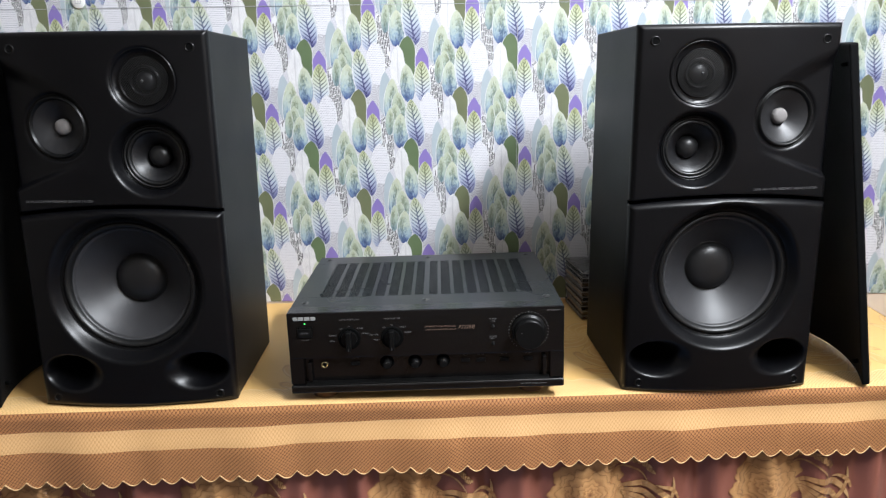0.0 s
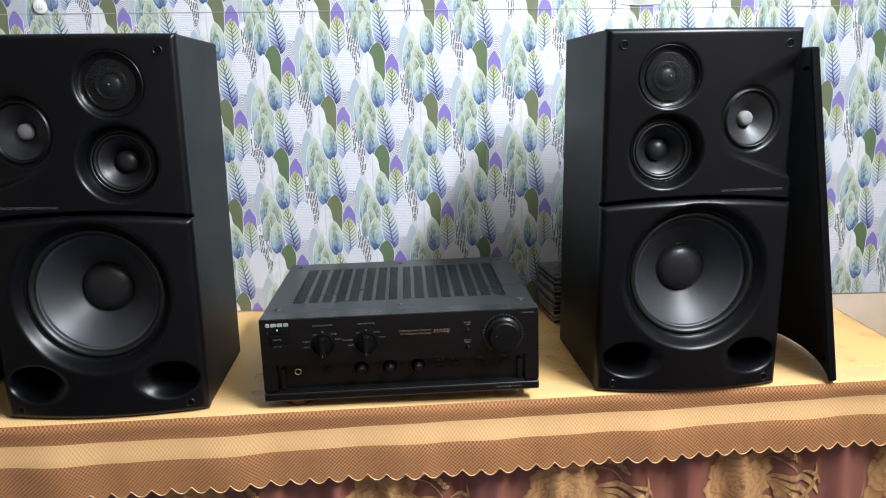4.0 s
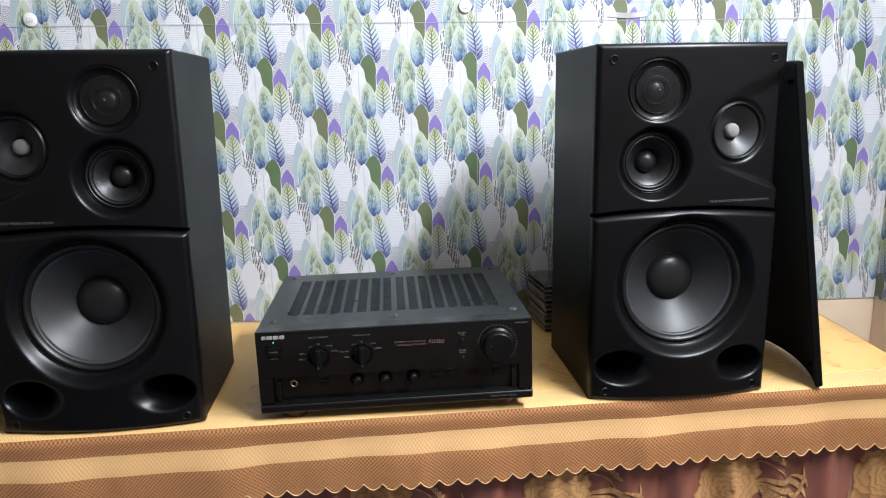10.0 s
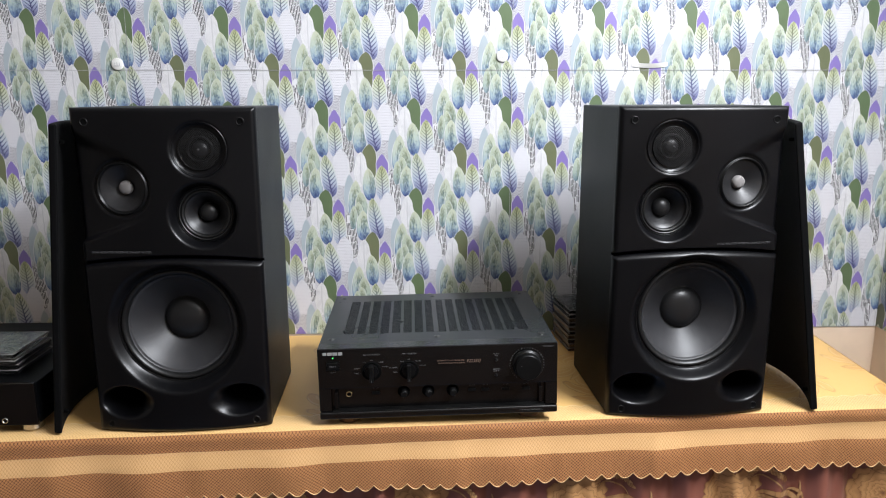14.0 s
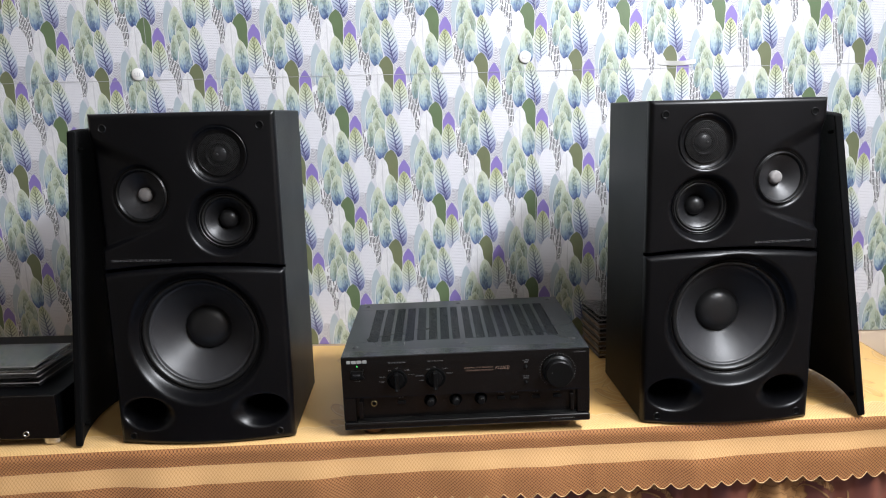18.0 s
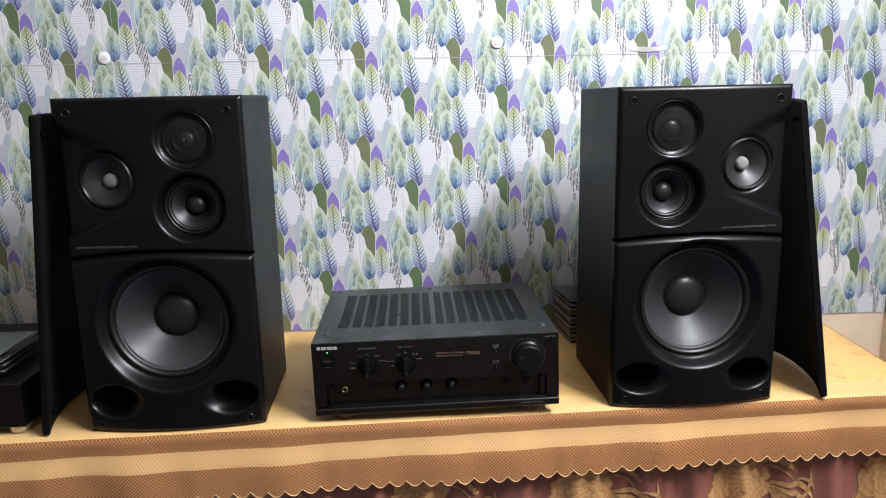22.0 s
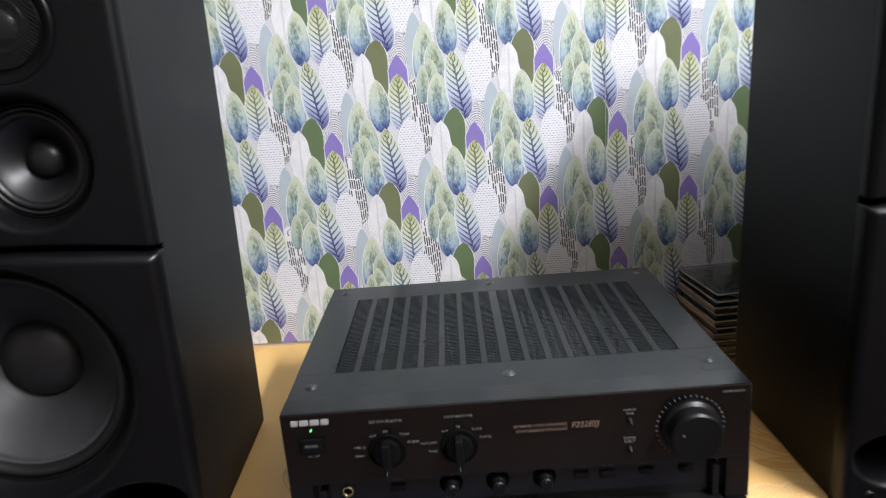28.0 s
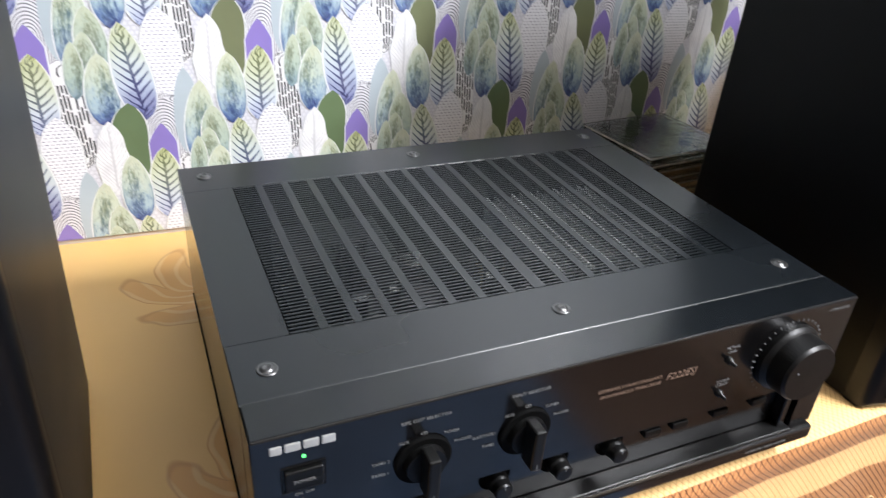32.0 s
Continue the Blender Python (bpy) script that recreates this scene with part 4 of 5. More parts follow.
    part("trim_ring", lathe(bmesh.new(), [(0.1045, 0.004), (0.1035, -0.0005), (0.1020, -0.0010), (0.1010, 0.004)], 0, wz, by + 0.001, 80), TWEETER_BLACK, woofer, smooth=True)
    # mid-range driver
    mid = part("midrange_driver", lathe(bmesh.new(), ring_profile(0.044, 0.003, 0.0), mx, mz, my, 56), RUBBER, t, "black cone driver in a round recess", smooth=True)
    part("cone", lathe(bmesh.new(), [(0.043, 0.001), (0.0365, 0.0035), (0.028, 0.012), (0.0165, 0.025)], mx, mz, my, 56), CONE_BLACK, mid, smooth=True)
    part("dust_cap", lathe(bmesh.new(), [(0.0170, 0.0245), (0.0160, 0.0195), (0.013, 0.0150), (0.007, 0.0118), (0.0, 0.0108)], mx, mz, my, 40), CAP_GREY, mid, smooth=True)
    part("trim_ring", lathe(bmesh.new(), ring_profile(0.0472, 0.0016, 0.0), mx, mz, my - 0.0005, 64), BAFFLE_BLACK, mid, smooth=True)
    part("roll_surround", lathe(bmesh.new(), [(0.0425, 0.001), (0.0410, -0.0015), (0.0390, -0.0022), (0.0370, -0.0010), (0.0358, 0.004)], mx, mz, my, 56), RUBBER, mid, "glossy half roll", smooth=True)
    # tweeter with its wire mesh
    tw = part("tweeter", lathe(bmesh.new(), [(0.0470, 0.001), (0.0462, -0.0040), (0.0448, -0.0048), (0.0435, -0.0035), (0.0425, 0.0010), (0.0375, 0.0030), (0.0350, 0.0022), (0.0342, 0.0035), (0.0330, 0.0050), (0.0150, 0.0120)], tx, tz, ty, 56), BAFFLE_BLACK, t, "small dome driver behind wire mesh", smooth=True)
    part("cup", lathe(bmesh.new(), [(0.0335, 0.0046), (0.0240, 0.0075), (0.0145, 0.0115)], tx, tz, ty, 48), TWEETER_BLACK, tw, "matt black cup", smooth=True)
    part("dome", lathe(bmesh.new(), [(0.0140, 0.0118), (0.0130, 0.0085), (0.0100, 0.0060), (0.0055, 0.0045), (0.0, 0.0040)], tx, tz, ty, 40), CONE_BLACK, tw, smooth=True)
    part("phase_ring", lathe(bmesh.new(), [(0.0225, 0.0080), (0.0218, 0.0040), (0.0205, 0.0032), (0.0192, 0.0042), (0.0185, 0.0085)], tx, tz, ty, 48), BAFFLE_BLACK, tw, "raised ring round the dome", smooth=True)
    part("mesh_rim", lathe(bmesh.new(), ring_profile(0.0342, 0.0010, 0.0), tx, tz, ty + 0.0015, 56), KNOB_BLACK, tw, smooth=True)
    part("centre_stud", lathe(bmesh.new(), [(0.0022, 0.001), (0.0020, -0.0012), (0.0010, -0.0022), (0.0, -0.0024)], tx, tz, ty - 0.0050, 20), SCREW_STEEL, tw, "tiny bright stud", smooth=True)
    bm = bmesh.new()
    count, half = 13, 0.0338
    for k in range(-count, count + 1):
        c = k / count * half
        reach = math.sqrt(max(0.0, half ** 2 - c ** 2))
        if reach < 0.003:
            continue
        for flip in (0, 1):
            pts = []
            for j in range(9):
                q = -reach + 2 * reach * j / 8
                a, b = (c, q) if flip else (q, c)
                a, b = (a + b) * 0.7071, (a - b) * 0.7071
                pts.append(Vector((tx + a, ty - 0.0055 * (1 - (a * a + b * b) / half ** 2) - 0.0005, tz + b)))
            wide = Vector((0.00022, 0, 0.00022)) if flip else Vector((0.00022, 0, -0.00022))
            for p, q in zip(pts, pts[1:]):
                bm.faces.new([bm.verts.new(v) for v in (p - wide, q - wide, q + wide, p + wide)])
    part("wire_mesh", bm, MESH_METAL, tw, "fine dark protective mesh")
    # presence driver, set in the flared recess and turned outwards
    turn = Matrix.Rotation(radians(9) * s, 3, "Z")
    pre = part("presence_driver", lathe(bmesh.new(), [(0.0490, 0.006), (0.0482, 0.0005), (0.0470, -0.0006), (0.0455, 0.0010), (0.0445, 0.0015), (0.0435, -0.0022), (0.0420, -0.0036), (0.0402, -0.0020), (0.0385, 0.002)], px, pz, py, 56, turn), KNOB_BLACK, t, "small driver turned outwards in the flare", smooth=True)
    part("cone", lathe(bmesh.new(), [(0.0385, 0.001), (0.036, 0.002), (0.022, 0.010), (0.011, 0.017)], px, pz, py, 48, turn), CONE_PRESENCE, pre, "grey cone", smooth=True)
    part("dust_cap", lathe(bmesh.new(), [(0.0118, 0.0165), (0.0116, 0.012), (0.0105, 0.0092), (0.0075, 0.0075), (0.0, 0.0068)], px, pz, py, 32, turn), CAP_SILVER, pre, "pale grey dust cap", smooth=True)
    # grille sockets
    for sx in (-1, 1):
        for z in (0.537, 0.0150):
            y = (0.55 if z > 0.3 else 1.0) * bulge(0.1245) - (0.0 if z > 0.3 else 0.004)
            part("grille_socket", lathe(bmesh.new(), [(0.0072, 0.0008), (0.0066, -0.0014), (0.0052, -0.0012), (0.0044, 0.0005)], sx * 0.1245, z, y, 24), KNOB_BLACK, t, "round grille socket", smooth=True)
            # the hole's shade is a flat black disc laid on the front
            part("socket_shade_disc", lathe(bmesh.new(), [(0.0047, -0.0006), (0.0, -0.0004)], sx * 0.1245, z, y, 24), SHADE_BLACK, t)
    words("lettering", "DUAL ISOLATED PRESENCE SPEAKER SYSTEM", 0.0050, PRINT_DIM, t, pose(0.082 * s, 0.55 * bulge(0.082) - 0.0008, 0.3215) @ pose(0, 0, 0, 0, 0, 4.6 * s) @ FACE)
    return t


def cut_round(bm, *holes):
    """Open a moulding where the drivers sit."""
    gone = [f for f in bm.faces for c in [f.calc_center_median()] if any(math.hypot(c.x - x, c.z - z) < r for x, z, r in holes)]
    bmesh.ops.delete(bm, geom=gone, context="FACES")


def edge_walls(bm, back):
    """Close a moulding's rim back to the cabinet."""
    rim = [e for e in bm.edges if e.is_boundary]
    made = bmesh.ops.extrude_edge_only(bm, edges=rim)
    for v in made["geom"]:
        if isinstance(v, bmesh.types.BMVert):
            v.co.y = back


loudspeaker(pose(0.458, -0.028, TABLE_Z, 0, 0, 1.6), 1, "black loudspeaker without its grille standing on the gold tablecloth")
loudspeaker(pose(-0.451, -0.052, TABLE_Z, 0, 0, 1.5), -1, "black three-way loudspeaker on the gold cloth, mirror of its pair")


def grille_board(m, s, label):
    """A curved cloth-covered speaker grille standing on its end and leaning against the cabinet."""
    t = thing("speaker_grille", m, label, "speaker grille", "pair of loose grilles")
    h, d, th = 0.535, 0.285, 0.013
    bm = bmesh.new()

    def at(v, inner):
        bow = 0.026 * (1 - (2 * v - 1) ** 2)
        return bow + (0.0 if inner else th)

    steps, rows = 24, 8
    outline = [(at(k / steps, True) * s, d * k / steps) for k in range(steps + 1)] + [(at(k / steps, False) * s, d * k / steps) for k in range(steps, -1, -1)]
    layers = [[bm.verts.new((x, y, h * r / rows)) for x, y in outline] for r in range(rows + 1)]
    n = len(outline)
    for a, b in zip(layers, layers[1:]):
        for k in range(n):
            bm.faces.new((a[k], a[(k + 1) % n], b[(k + 1) % n], b[k]))
    for k in range(steps):
        j = n - 1 - k
        bm.faces.new((layers[0][k], layers[0][k + 1], layers[0][j - 1], layers[0][j]))
        bm.faces.new((layers[-1][k], layers[-1][k + 1], layers[-1][j - 1], layers[-1][j]))
    bmesh.ops.recalc_face_normals(bm, faces=bm.faces[:])
    sharp = [e for e in bm.edges if e.calc_face_angle(0) > 0.9]
    bmesh.ops.bevel(bm, geom=sharp, offset=0.003, segments=2, affect="EDGES", profile=0.5)
    part("cloth_panel", bm, GRILLE_CLOTH, t, "board covered in black cloth")
    for z in (0.03, h - 0.03):
        for y in (0.03, d - 0.03):
            x = at(y / d, True) * s
            part("peg", boxed(min(x, x - 0.009 * s), max(x, x - 0.009 * s), y - 0.003, y + 0.003, z - 0.003, z + 0.003, 0.0015), TWEETER_BLACK, t)


def lean(x, y, angle, yaw):
    return pose(x, y, TABLE_Z + 0.001) @ pose(0, 0, 0, 0, angle, yaw)


grille_board(lean(0.694, -0.034, -8.6, -4.0), 1, "black cloth grille leaning on a loudspeaker near the table end")
grille_board(lean(-0.660, -0.074, 5.2, 1.0), -1, "black cloth grille leaning between a loudspeaker and a dark component")


# ---- the amplifier ----
def amplifier(m):
    t = thing("amplifier", m, "black stereo amplifier with vented top, standing on the gold tablecloth", "amplifier")
    w, h, d, fd = 0.213, 0.151, 0.350, 0.029
    part("chassis", boxed(-w + 0.002, w - 0.002, fd, d, 0.018, 0.080, 0.0015), AMP_PAINT, t)
    for sx in (-1, 1):
        part("side_panel", boxed(min(sx * w, sx * (w - 0.0016)), max(sx * w, sx * (w - 0.0016)), fd + 0.001, d, 0.022, h - 0.0022), AMP_SIDE, t, "polished black side panel")
    # black strip in place of the shadow line under each side panel
    for sx in (-1, 1):
        part("side_shadow_strip", boxed(min(sx * (w - 0.004), sx * (w + 0.0008)), max(sx * (w - 0.004), sx * (w + 0.0008)), fd + 0.004, d, 0.0195, 0.0218), SHADE_BLACK, t)
    part("back_panel", boxed(-w + 0.002, w - 0.002, d - 0.002, d - 0.0004, 0.02, h - 0.0022), AMP_PAINT, t)
    # top cover: a frame round sixteen columns of slots
    vx, vy0, vy1, cols = 0.174, 0.083, 0.299, 16
    cover = part("top_cover", boxed(-w, w, fd + 0.0015, vy0, h - 0.002, h, 0.0005, 1), AMP_PAINT, t, "black enamelled cover with ventilation slots")
    part("cover_strip", boxed(-w, w, vy1, d, h - 0.002, h, 0.0005, 1), AMP_PAINT, cover)
    for sx in (-1, 1):
        part("cover_strip", boxed(min(sx * w, sx * vx), max(sx * w, sx * vx), vy0, vy1, h - 0.002, h), AMP_PAINT, cover)
    pitch = 2 * vx / cols
    for k in range(1, cols):
        half = 0.0046 if k == cols // 2 else 0.0029
        part("cover_bar", boxed(-vx + k * pitch - half, -vx + k * pitch + half, vy0, vy1, h - 0.002, h), AMP_PAINT, cover)
    rows = 56
    bm = bmesh.new()
    for r in range(rows):
        y = vy0 + (r + 0.5) * (vy1 - vy0) / rows
        box(bm, -pitch / 2 + 0.001, pitch / 2 - 0.001, y - 0.0008, y + 0.0008, h - 0.0009, h - 0.0002)
    slats = part("vent_slats", bm, AMP_PAINT, cover)
    slats.location.x = -vx + pitch / 2
    for k in range(1, cols):
        o = new("vent_slats", slats.data)
        o.parent = cover
        o.location.x = -vx + (k + 0.5) * pitch
    # what glints through the slots
    # black sheet under the slots, the inside's shade put into its colour
    part("lining", boxed(-w + 0.004, w - 0.004, fd + 0.002, d - 0.003, 0.081, 0.083), SHADE_BLACK, t)
    for k in range(13):
        x = 0.03 + k * 0.0085
        part("heatsink_fin", boxed(x, x + 0.002, 0.10, 0.23, 0.083, 0.1465), HEATSINK, t)
    for x, y, r in ((-0.11, 0.13, 0.016), (-0.07, 0.13, 0.016), (-0.10, 0.22, 0.013), (-0.03, 0.10, 0.008)):
        part("capacitor", lathe_up(r, 0.083, 0.130, x, y), CASE_DARK, t, smooth=False)
    rnd = random.Random(8)
    for k in range(46):
        x, y, r = (rnd.uniform(0.0, 0.13), rnd.uniform(0.085, 0.18), rnd.uniform(0.002, 0.006)) if k % 4 else (rnd.uniform(-0.12, 0.0), rnd.uniform(0.085, 0.2), rnd.uniform(0.003, 0.006))
        part("small_capacitor", lathe_up(r, 0.083, rnd.uniform(0.132, 0.1468), x, y, 12), BRASS if k == 8 else SCREW_STEEL if k % 2 else STEEL, t)
    part("transformer", boxed(-0.15, -0.06, 0.20, 0.27, 0.083, 0.125, 0.004), CASE_DARK, t)
    # cover screws
    for x in (-0.193, 0.0, 0.193):
        for y in (0.055, 0.328):
            part("cover_screw", screw_head(x, y, h), SCREW_STEEL, t, "recessed steel machine screw", smooth=True)
    # fascia
    bm = bmesh.new()
    box(bm, -w, w, 0.0, fd, 0.078, h + 0.0008, 0.0012)
    box(bm, -w, -0.192, 0.0, fd, 0.036, 0.078, 0)
    box(bm, 0.192, w, 0.0, fd, 0.036, 0.078, 0)
    box(bm, -0.192, 0.192, 0.010, fd, 0.036, 0.078, 0)
    part("fascia", bm, AMP_GLOSS, t, "glossy black front panel")
    part("fascia_top", boxed(-w + 0.0012, w - 0.0012, 0.0012, fd - 0.0002, h + 0.0004, h + 0.0012), AMP_LIP, t, "satin black upper lip of the front panel")
    # grey strip that paints the highlight along the cover's front edge
    part("edge_highlight", boxed(-w + 0.0005, w - 0.0005, fd + 0.0002, fd + 0.0010, h - 0.0008, h + 0.0003), HIGHLIGHT_GREY, t, "thin grey strip for the highlight between fascia and cover")
    part("flap", boxed(-w, w, -0.006, 0.012, 0.0215, 0.035, 0.003, 3), AMP_GLOSS, t, "folded-down control flap")
    part("flap_hinge", boxed(-0.19, 0.19, -0.004, 0.010, 0.034, 0.037, 0.001), KNOB_BLACK, t)
    for sx in (-1, 1):
        part("flap_arm", boxed(sx * 0.183 - 0.003, sx * 0.183 + 0.003, 0.001, 0.010, 0.038, 0.070, 0.001), AMP_GLOSS, t)
        for y in (0.03, 0.30):
            part("foot", lathe_up(0.021, 0.0065, 0.0195, sx * 0.165, y), FOOT_BRONZE if y < 0.1 else KNOB_BLACK, t, "round foot with a metal rim" if y < 0.1 else "")
    # badge in four plain blocks, standby lamp, power key
    for k, wd in enumerate((0.0065, 0.0085, 0.0085, 0.0075)):
        x = -0.2035 + sum((0.0077, 0.0097, 0.0097, 0.0)[:k])
        part("badge_block", boxed(x, x + wd, -0.0006, 0.0004, 0.1402, 0.1458, 0.0008), LOGO_SILVER, t, "silver badge piece")
    part("standby_lamp", lathe(bmesh.new(), [(0.0, -0.0006), (0.0010, -0.0005), (0.0013, 0.0004)], -0.186, 0.1350, 0.0, 16), LED, t, "lit green lamp")
    bm = bmesh.new()
    for x0, x1, z0, z1 in ((-0.1985, -0.1975, 0.1125, 0.1285), (-0.1755, -0.1745, 0.1125, 0.1285), (-0.1985, -0.1745, 0.1285, 0.1295), (-0.1985, -0.1745, 0.1115, 0.1125)):
        box(bm, x0, x1, -0.0008, 0.0004, z0, z1)
    part("key_frame", bm, KNOB_BLACK, t)
    part("power_key", boxed(-0.1968, -0.1762, -0.0030, 0.001, 0.1135, 0.1275, 0.001), KNOB_BLACK, t)
    ink = lambda name, text, size, x, z, y=-0.0004, mat=PRINT_WHITE, align="CENTER", sh=0.0: words(name, text, size, mat, t, pose(x, y, z) @ FACE, align, sh)
    ink("lettering", "POWER", 0.0034, -0.1865, 0.1205, -0.0034)
    ink("lettering", "ON  OFF", 0.0028, -0.1865, 0.1085)
    # rotary selectors
    for x, title, names in ((-0.1185, "REC OUT SELECTOR", ("TAPE2 1", "TAPE1 2", "AUX", "CD", "TUNER", "PHONO")), (-0.0525, "INPUT SELECTOR", ("TAPE2", "DAT/TAPE1", "AUX", "CD", "TUNER", "PHONO"))):
        z = 0.1095
        sel = part("selector", lathe(bmesh.new(), [(0.0175, 0.0005), (0.0175, -0.0015), (0.0165, -0.0022), (0.0, -0.0022)], x, z, 0.0, 40), TWEETER_BLACK, t, "rotary selector with a bar grip")
        bm = bmesh.new()
        lathe(bm, [(0.0125, -0.002), (0.0120, -0.007), (0.0, -0.007)], x, z, 0.0, 32)
        box(bm, x - 0.0036, x + 0.0036, -0.0185, -0.005, z - 0.0160, z + 0.0145, 0.0012)
        part("grip", bm, KNOB_BLACK, sel)
        part("pointer", boxed(x - 0.0003, x + 0.0003, -0.0188, -0.0184, z - 0.0150, z - 0.011), PRINT_WHITE, sel)
        ink("lettering", title, 0.0033, x + 0.001, z + 0.0300)
        for k, (name, a) in enumerate(zip(names, (192, 166, 126, 90, 54, 22))):
            ax, az = x + 0.0205 * math.cos(radians(a)), z + 0.0195 * math.sin(radians(a))
            ink("lettering", name, 0.0030, ax, az, align="RIGHT" if a > 150 else "LEFT" if a < 60 else "CENTER")
    ink("lettering", "EXTREMELY HIGH STANDARD", 0.0036, 0.0465, 0.1245, mat=PRINT_BRONZE, align="RIGHT", sh=0.1)
    ink("lettering", "SPONTANEOUS TWIN DRIVE", 0.0036, 0.0465, 0.1195, mat=PRINT_BRONZE, align="RIGHT", sh=0.1)
    ink("lettering", "F222ESJ", 0.0078, 0.0500, 0.1225, mat=PRINT_BRONZE, align="LEFT", sh=0.25)
    for z, a, b in ((0.1305, "MUTING", "-20dB"), (0.1020, "SOURCE", "DIRECT")):
        ink("lettering", a, 0.0030, 0.103, z + 0.0035)
        ink("lettering", b, 0.0030, 0.103, z)
        bm = lathe(bmesh.new(), [(0.0030, 0.0), (0.0028, -0.002), (0.0014, -0.003), (0.0013, -0.0065), (0.0, -0.007)], 0.103, z - 0.0075, 0.0, 16)
        part("lever_switch", bm, KNOB_BLACK, t, "tiny black lever switch", smooth=True)
    # attenuator
    vx2, vz = 0.158, 0.113
    vol = part("attenuator_knob", lathe(bmesh.new(), [(0.0268, 0.0004), (0.0268, -0.004), (0.0250, -0.006), (0.0238, -0.007), (0.0232, -0.020), (0.0215, -0.0222), (0.0, -0.0225)], vx2, vz, 0.0, 64), KNOB_BLACK, t, "large black volume knob", smooth=False)
    part("index_dot", lathe(bmesh.new(), [(0.0, -0.0004), (0.0009, -0.0003), (0.001, 0.0)], vx2 - 0.013, vz + 0.004, -0.0225, 12), PRINT_WHITE, vol)
    for k in range(31):
        a = radians(232 - k * 284 / 30)
        c = Vector((vx2 + 0.0305 * math.cos(a), 0, vz + 0.0305 * math.sin(a)))
        bm = bmesh.new()
        box(bm, -0.0010, 0.0010, -0.0003, 0.0, -0.0004, 0.0004)
        bmesh.ops.transform(bm, matrix=Matrix.Translation(c) @ Matrix.Rotation(-a, 4, "Y"), verts=bm.verts[:])
        part("scale_mark", bm, PRINT_WHITE, t)
    ink("lettering", "ATTENUATOR", 0.0030, 0.1965, 0.1455)
    # lower row
    for x in (-0.063, -0.019, 0.025):
        # black disc paints the shade of a recess round the knob
        part("knob_shade_disc", lathe(bmesh.new(), [(0.0112, 0.0100), (0.0110, 0.0092), (0.0100, 0.0092), (0.0095, 0.0098), (0.0, 0.0098)], x, 0.0645, 0.0, 32), SHADE_BLACK, t)
        knob = part("tone_knob", lathe(bmesh.new(), [(0.0075, 0.010), (0.0072, 0.003), (0.0064, 0.001), (0.0062, -0.0035), (0.0054, -0.0046), (0.0, -0.0048)], x, 0.0645, 0.0, 28), KNOB_BLACK, t, "small round tone knob", smooth=False)
        part("pointer", boxed(x - 0.0003, x + 0.0003, -0.0051, -0.0047, 0.0670, 0.0695), PRINT_WHITE, knob)
    for x in (-0.113, 0.060, 0.084, 0.121, 0.158):
        part("push_key", boxed(x - 0.0070, x + 0.0070, 0.0065, 0.012, 0.0615, 0.0670, 0.001), KNOB_BLACK, t)
        ink("lettering", "ON   OFF", 0.0024, x, 0.0725, 0.0096)
    jack = part("headphone_jack", lathe(bmesh.new(), [(0.0058, 0.010), (0.0056, 0.0075), (0.0044, 0.007), (0.0036, 0.008), (0.0034, 0.0105)], -0.161, 0.0635, 0.0, 28), BRASS, t, "gilt headphone socket ring", smooth=True)
    # black disc closes the ring and stands for the shade in it
    part("bore", lathe(bmesh.new(), [(0.0036, 0.0088), (0.0, 0.0088)], -0.161, 0.0635, 0.0, 20), SHADE_BLACK, jack)
    ink("lettering", "INTEGRATED STEREO AMPLIFIER", 0.0028, 0.165, 0.0285, -0.0064)


def lathe_up(r, z0, z1, x, y, segs=28):
    """An upright, slightly rounded cylinder."""
    bm = bmesh.new()
    rings = []
    for rr, z in ((0.0, z0), (r * 0.94, z0), (r, z0 + r * 0.08), (r, z1 - r * 0.08), (r * 0.94, z1), (0.0, z1)):
        rings.append([bm.verts.new((x + rr * math.cos(a), y + rr * math.sin(a), z)) for a in [2 * math.pi * k / segs for k in range(segs)]])
    for a, b in zip(rings, rings[1:]):
        for k in range(segs):
            bm.faces.new((a[k], a[(k + 1) % segs], b[(k + 1) % segs], b[k]))
    bmesh.ops.remove_doubles(bm, verts=bm.verts[:], dist=1e-7)
    return bm


def screw_head(x, y, z):
    bm = bmesh.new()
    prof = [(0.0064, 0.0002), (0.0060, 0.0009), (0.0048, 0.0005), (0.0042, 0.0004), (0.0036, 0.0016), (0.0020, 0.0022), (0.0011, 0.0012), (0.0, 0.0010)]
    rings = [[bm.verts.new((x + max(r, 1e-5) * math.cos(a), y + max(r, 1e-5) * math.sin(a), z + hh)) for a in [2 * math.pi * k / 24 for k in range(24)]] for r, hh in prof]
    for a, b in zip(rings, rings[1:]):
        for k in range(24):
            bm.faces.new((a[k], a[(k + 1) % 24], b[(k + 1) % 24], b[k]))
    return bm


amplifier(pose(0.0, -0.054, TABLE_Z - 0.0062, 0, -0.9, 0.3))


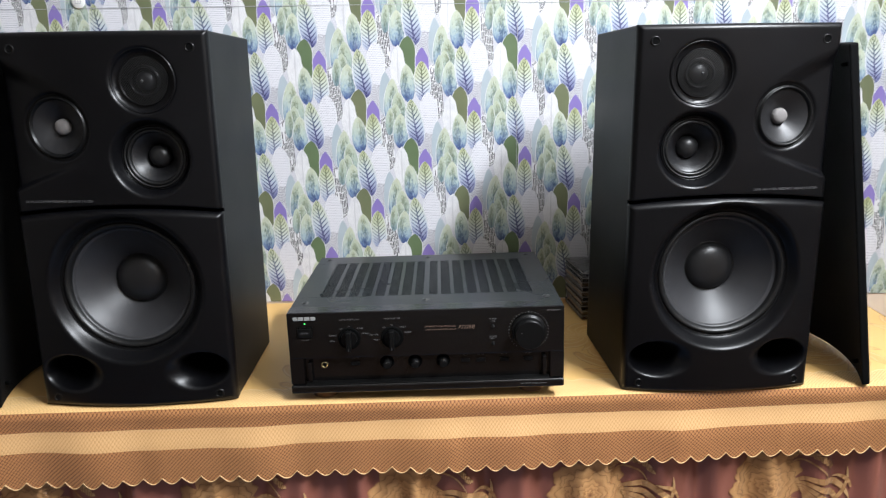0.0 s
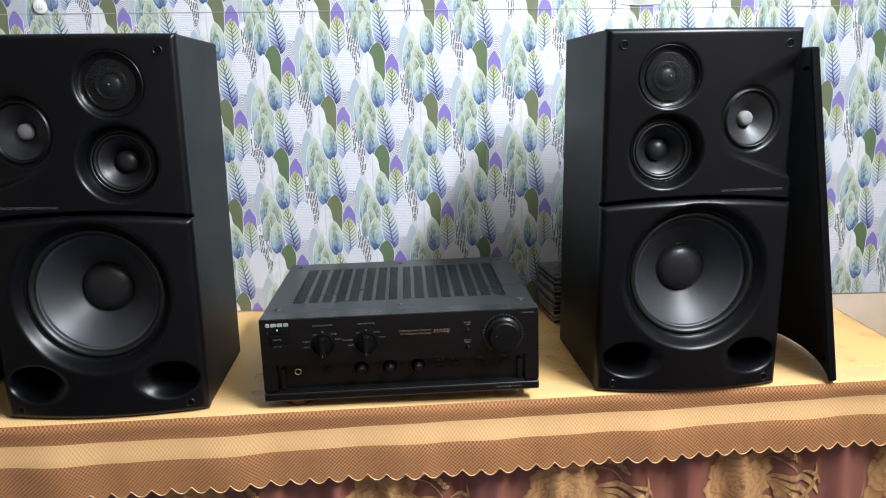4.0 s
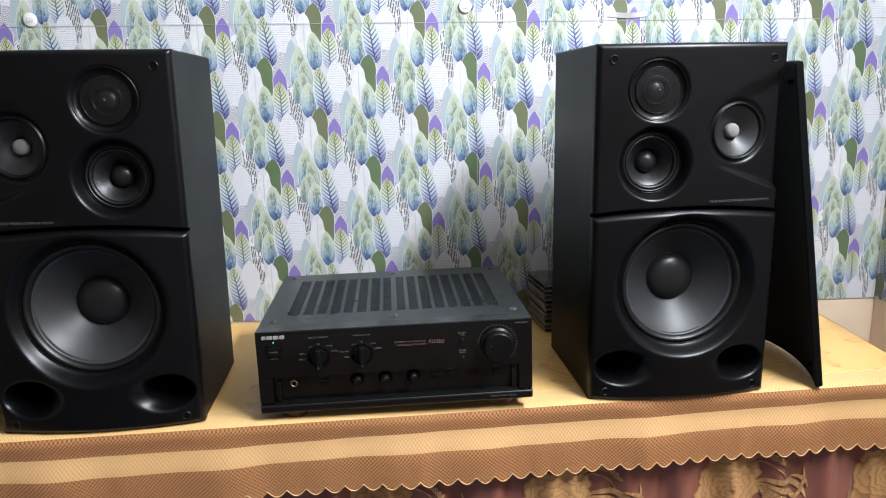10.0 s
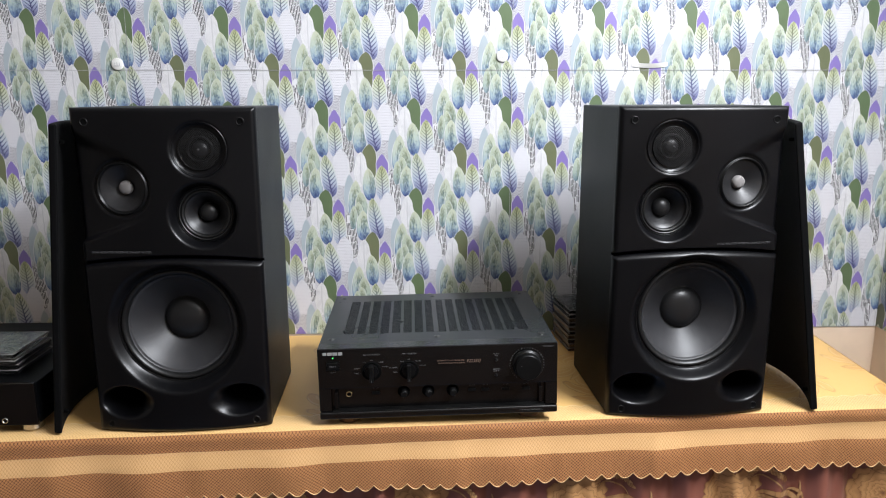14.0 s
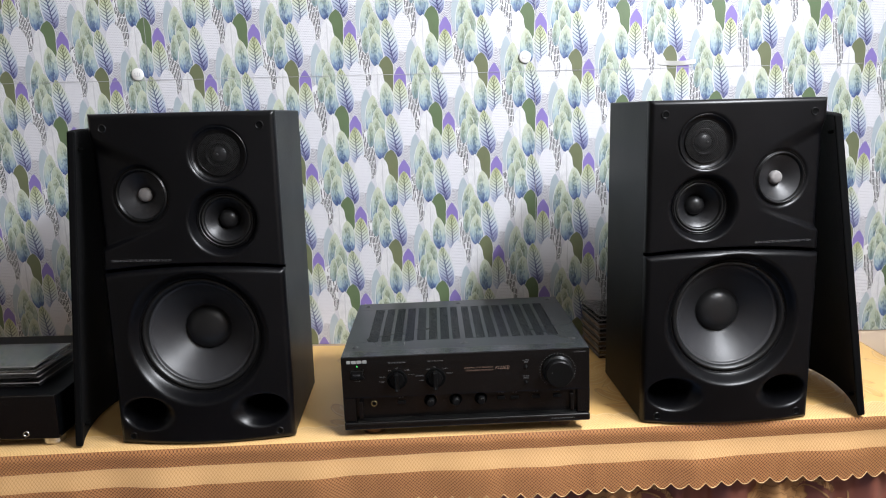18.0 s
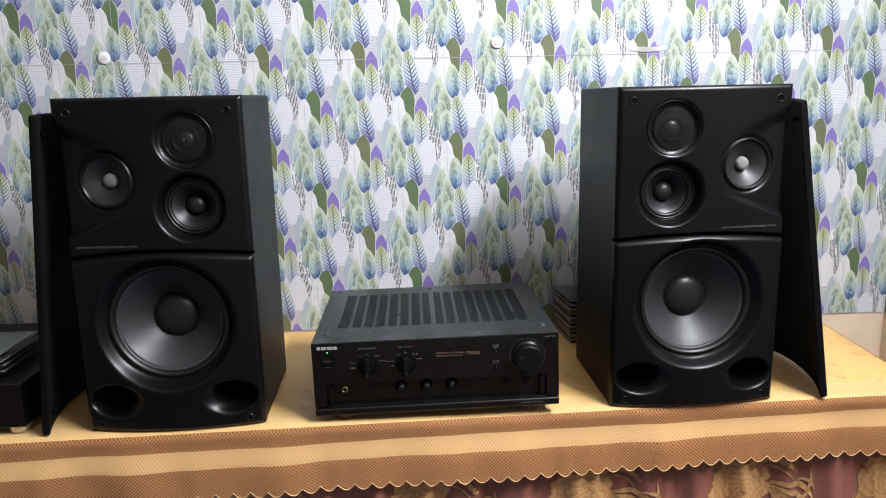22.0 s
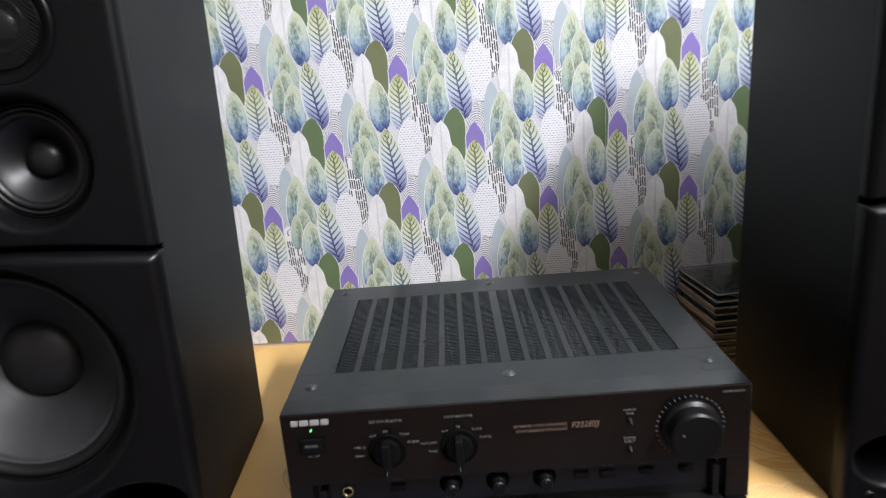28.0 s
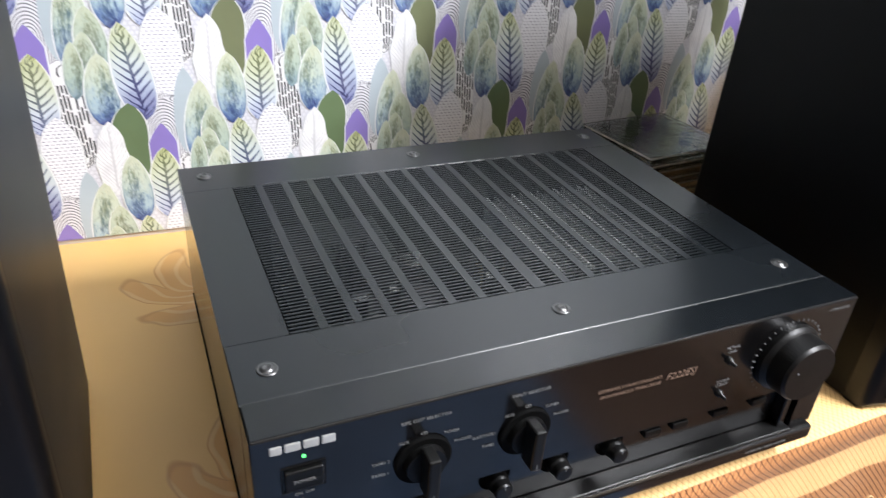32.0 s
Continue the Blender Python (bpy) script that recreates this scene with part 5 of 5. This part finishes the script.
# ---- disc cases and the dark component at the end ----
def disc_case(m, label, tray, group):
    t = thing("disc_case", m, label, "disc case", group)
    w, d, h = 0.142, 0.125, 0.0098
    bm = bmesh.new()
    box(bm, 0, w, 0, d, h - 0.0012, h, 0.0003, 1)
    box(bm, 0, w, 0, 0.0012, 0.0014, h - 0.0012)
    box(bm, 0, w, d - 0.0012, d, 0.0014, h - 0.0012)
    part("lid", bm, CLEAR, t, "clear plastic lid")
    bm = bmesh.new()
    for x0, x1, y0, y1 in ((0, w, -0.0006, 0), (0, w, d, d + 0.0006), (-0.0006, 0, 0, d), (w, w + 0.0006, 0, d)):
        box(bm, x0, x1, y0, y1, h - 0.0022, h - 0.0002)
    part("lid_rim", bm, CASE_EDGE, t, "thin pale rim")
    part("tray", boxed(0.001, w - 0.001, 0.0016, d - 0.0016, 0.0005, 0.0058, 0.0004, 1), tray, t)
    if tray is not CLEAR:
        part("inlay", boxed(0.012, w - 0.003, 0.003, d - 0.003, 0.0074, 0.0079), CASE_PAPER, t, "printed paper inlay")


rnd = random.Random(3)
for k in range(10):
    disc_case(pose(0.309 + rnd.uniform(-0.002, 0.002), 0.300 + rnd.uniform(-0.002, 0.002), TABLE_Z + 0.0012 + k * 0.0101, 0, 0, 6 + rnd.uniform(-1.5, 1.5)),
              "empty clear disc case on top of the stack behind the amplifier" if k > 7 else "clear disc case with a brown inlay, stacked behind the amplifier", CLEAR if k > 7 else CASE_BROWN if k % 2 else CASE_DARK, "stack of disc cases by the amplifier")


def component(m):
    """A low black hi-fi unit beside the grille."""
    t = thing("hifi_component", m, "low black hi-fi component on silver ringed feet, carrying disc cases", "hi-fi component")
    w, d = 0.43, 0.355
    part("body", boxed(-w, 0, 0.004, d, 0.014, 0.090, 0.002), VINYL_BLACK, t)
    part("fascia", boxed(-w, 0.0, -0.004, 0.0038, 0.014, 0.092, 0.0012), AMP_GLOSS, t, "glossy black front panel")
    for x in (-0.022, -w + 0.022):
        for y in (0.022, d - 0.04):
            part("foot", lathe_up(0.0185, 0.0, 0.0138, x, y), STEEL, t, "silver ringed foot")
    part("socket", lathe(bmesh.new(), [(0.0052, 0.0), (0.005, -0.0022), (0.0036, -0.002), (0.0033, 0.001)], -0.055, 0.024, -0.0042, 24), STEEL, t, "bright socket ring", smooth=True)
    for x in (-0.11, -0.14):
        part("push_key", boxed(x - 0.01, x + 0.01, -0.007, -0.0038, 0.024, 0.034, 0.001), KNOB_BLACK, t)


component(pose(-0.704, -0.060, TABLE_Z, 0, 0, 0.5))
for k in range(4):
    disc_case(pose(-0.897 + rnd.uniform(-0.004, 0.004), -0.020 + rnd.uniform(-0.003, 0.003), TABLE_Z + 0.0905 + k * 0.0101, 0, 0, rnd.uniform(-2, 2)),
              "clear disc case lying on the black component", CLEAR if k == 3 else CASE_DARK, "disc cases on the component")
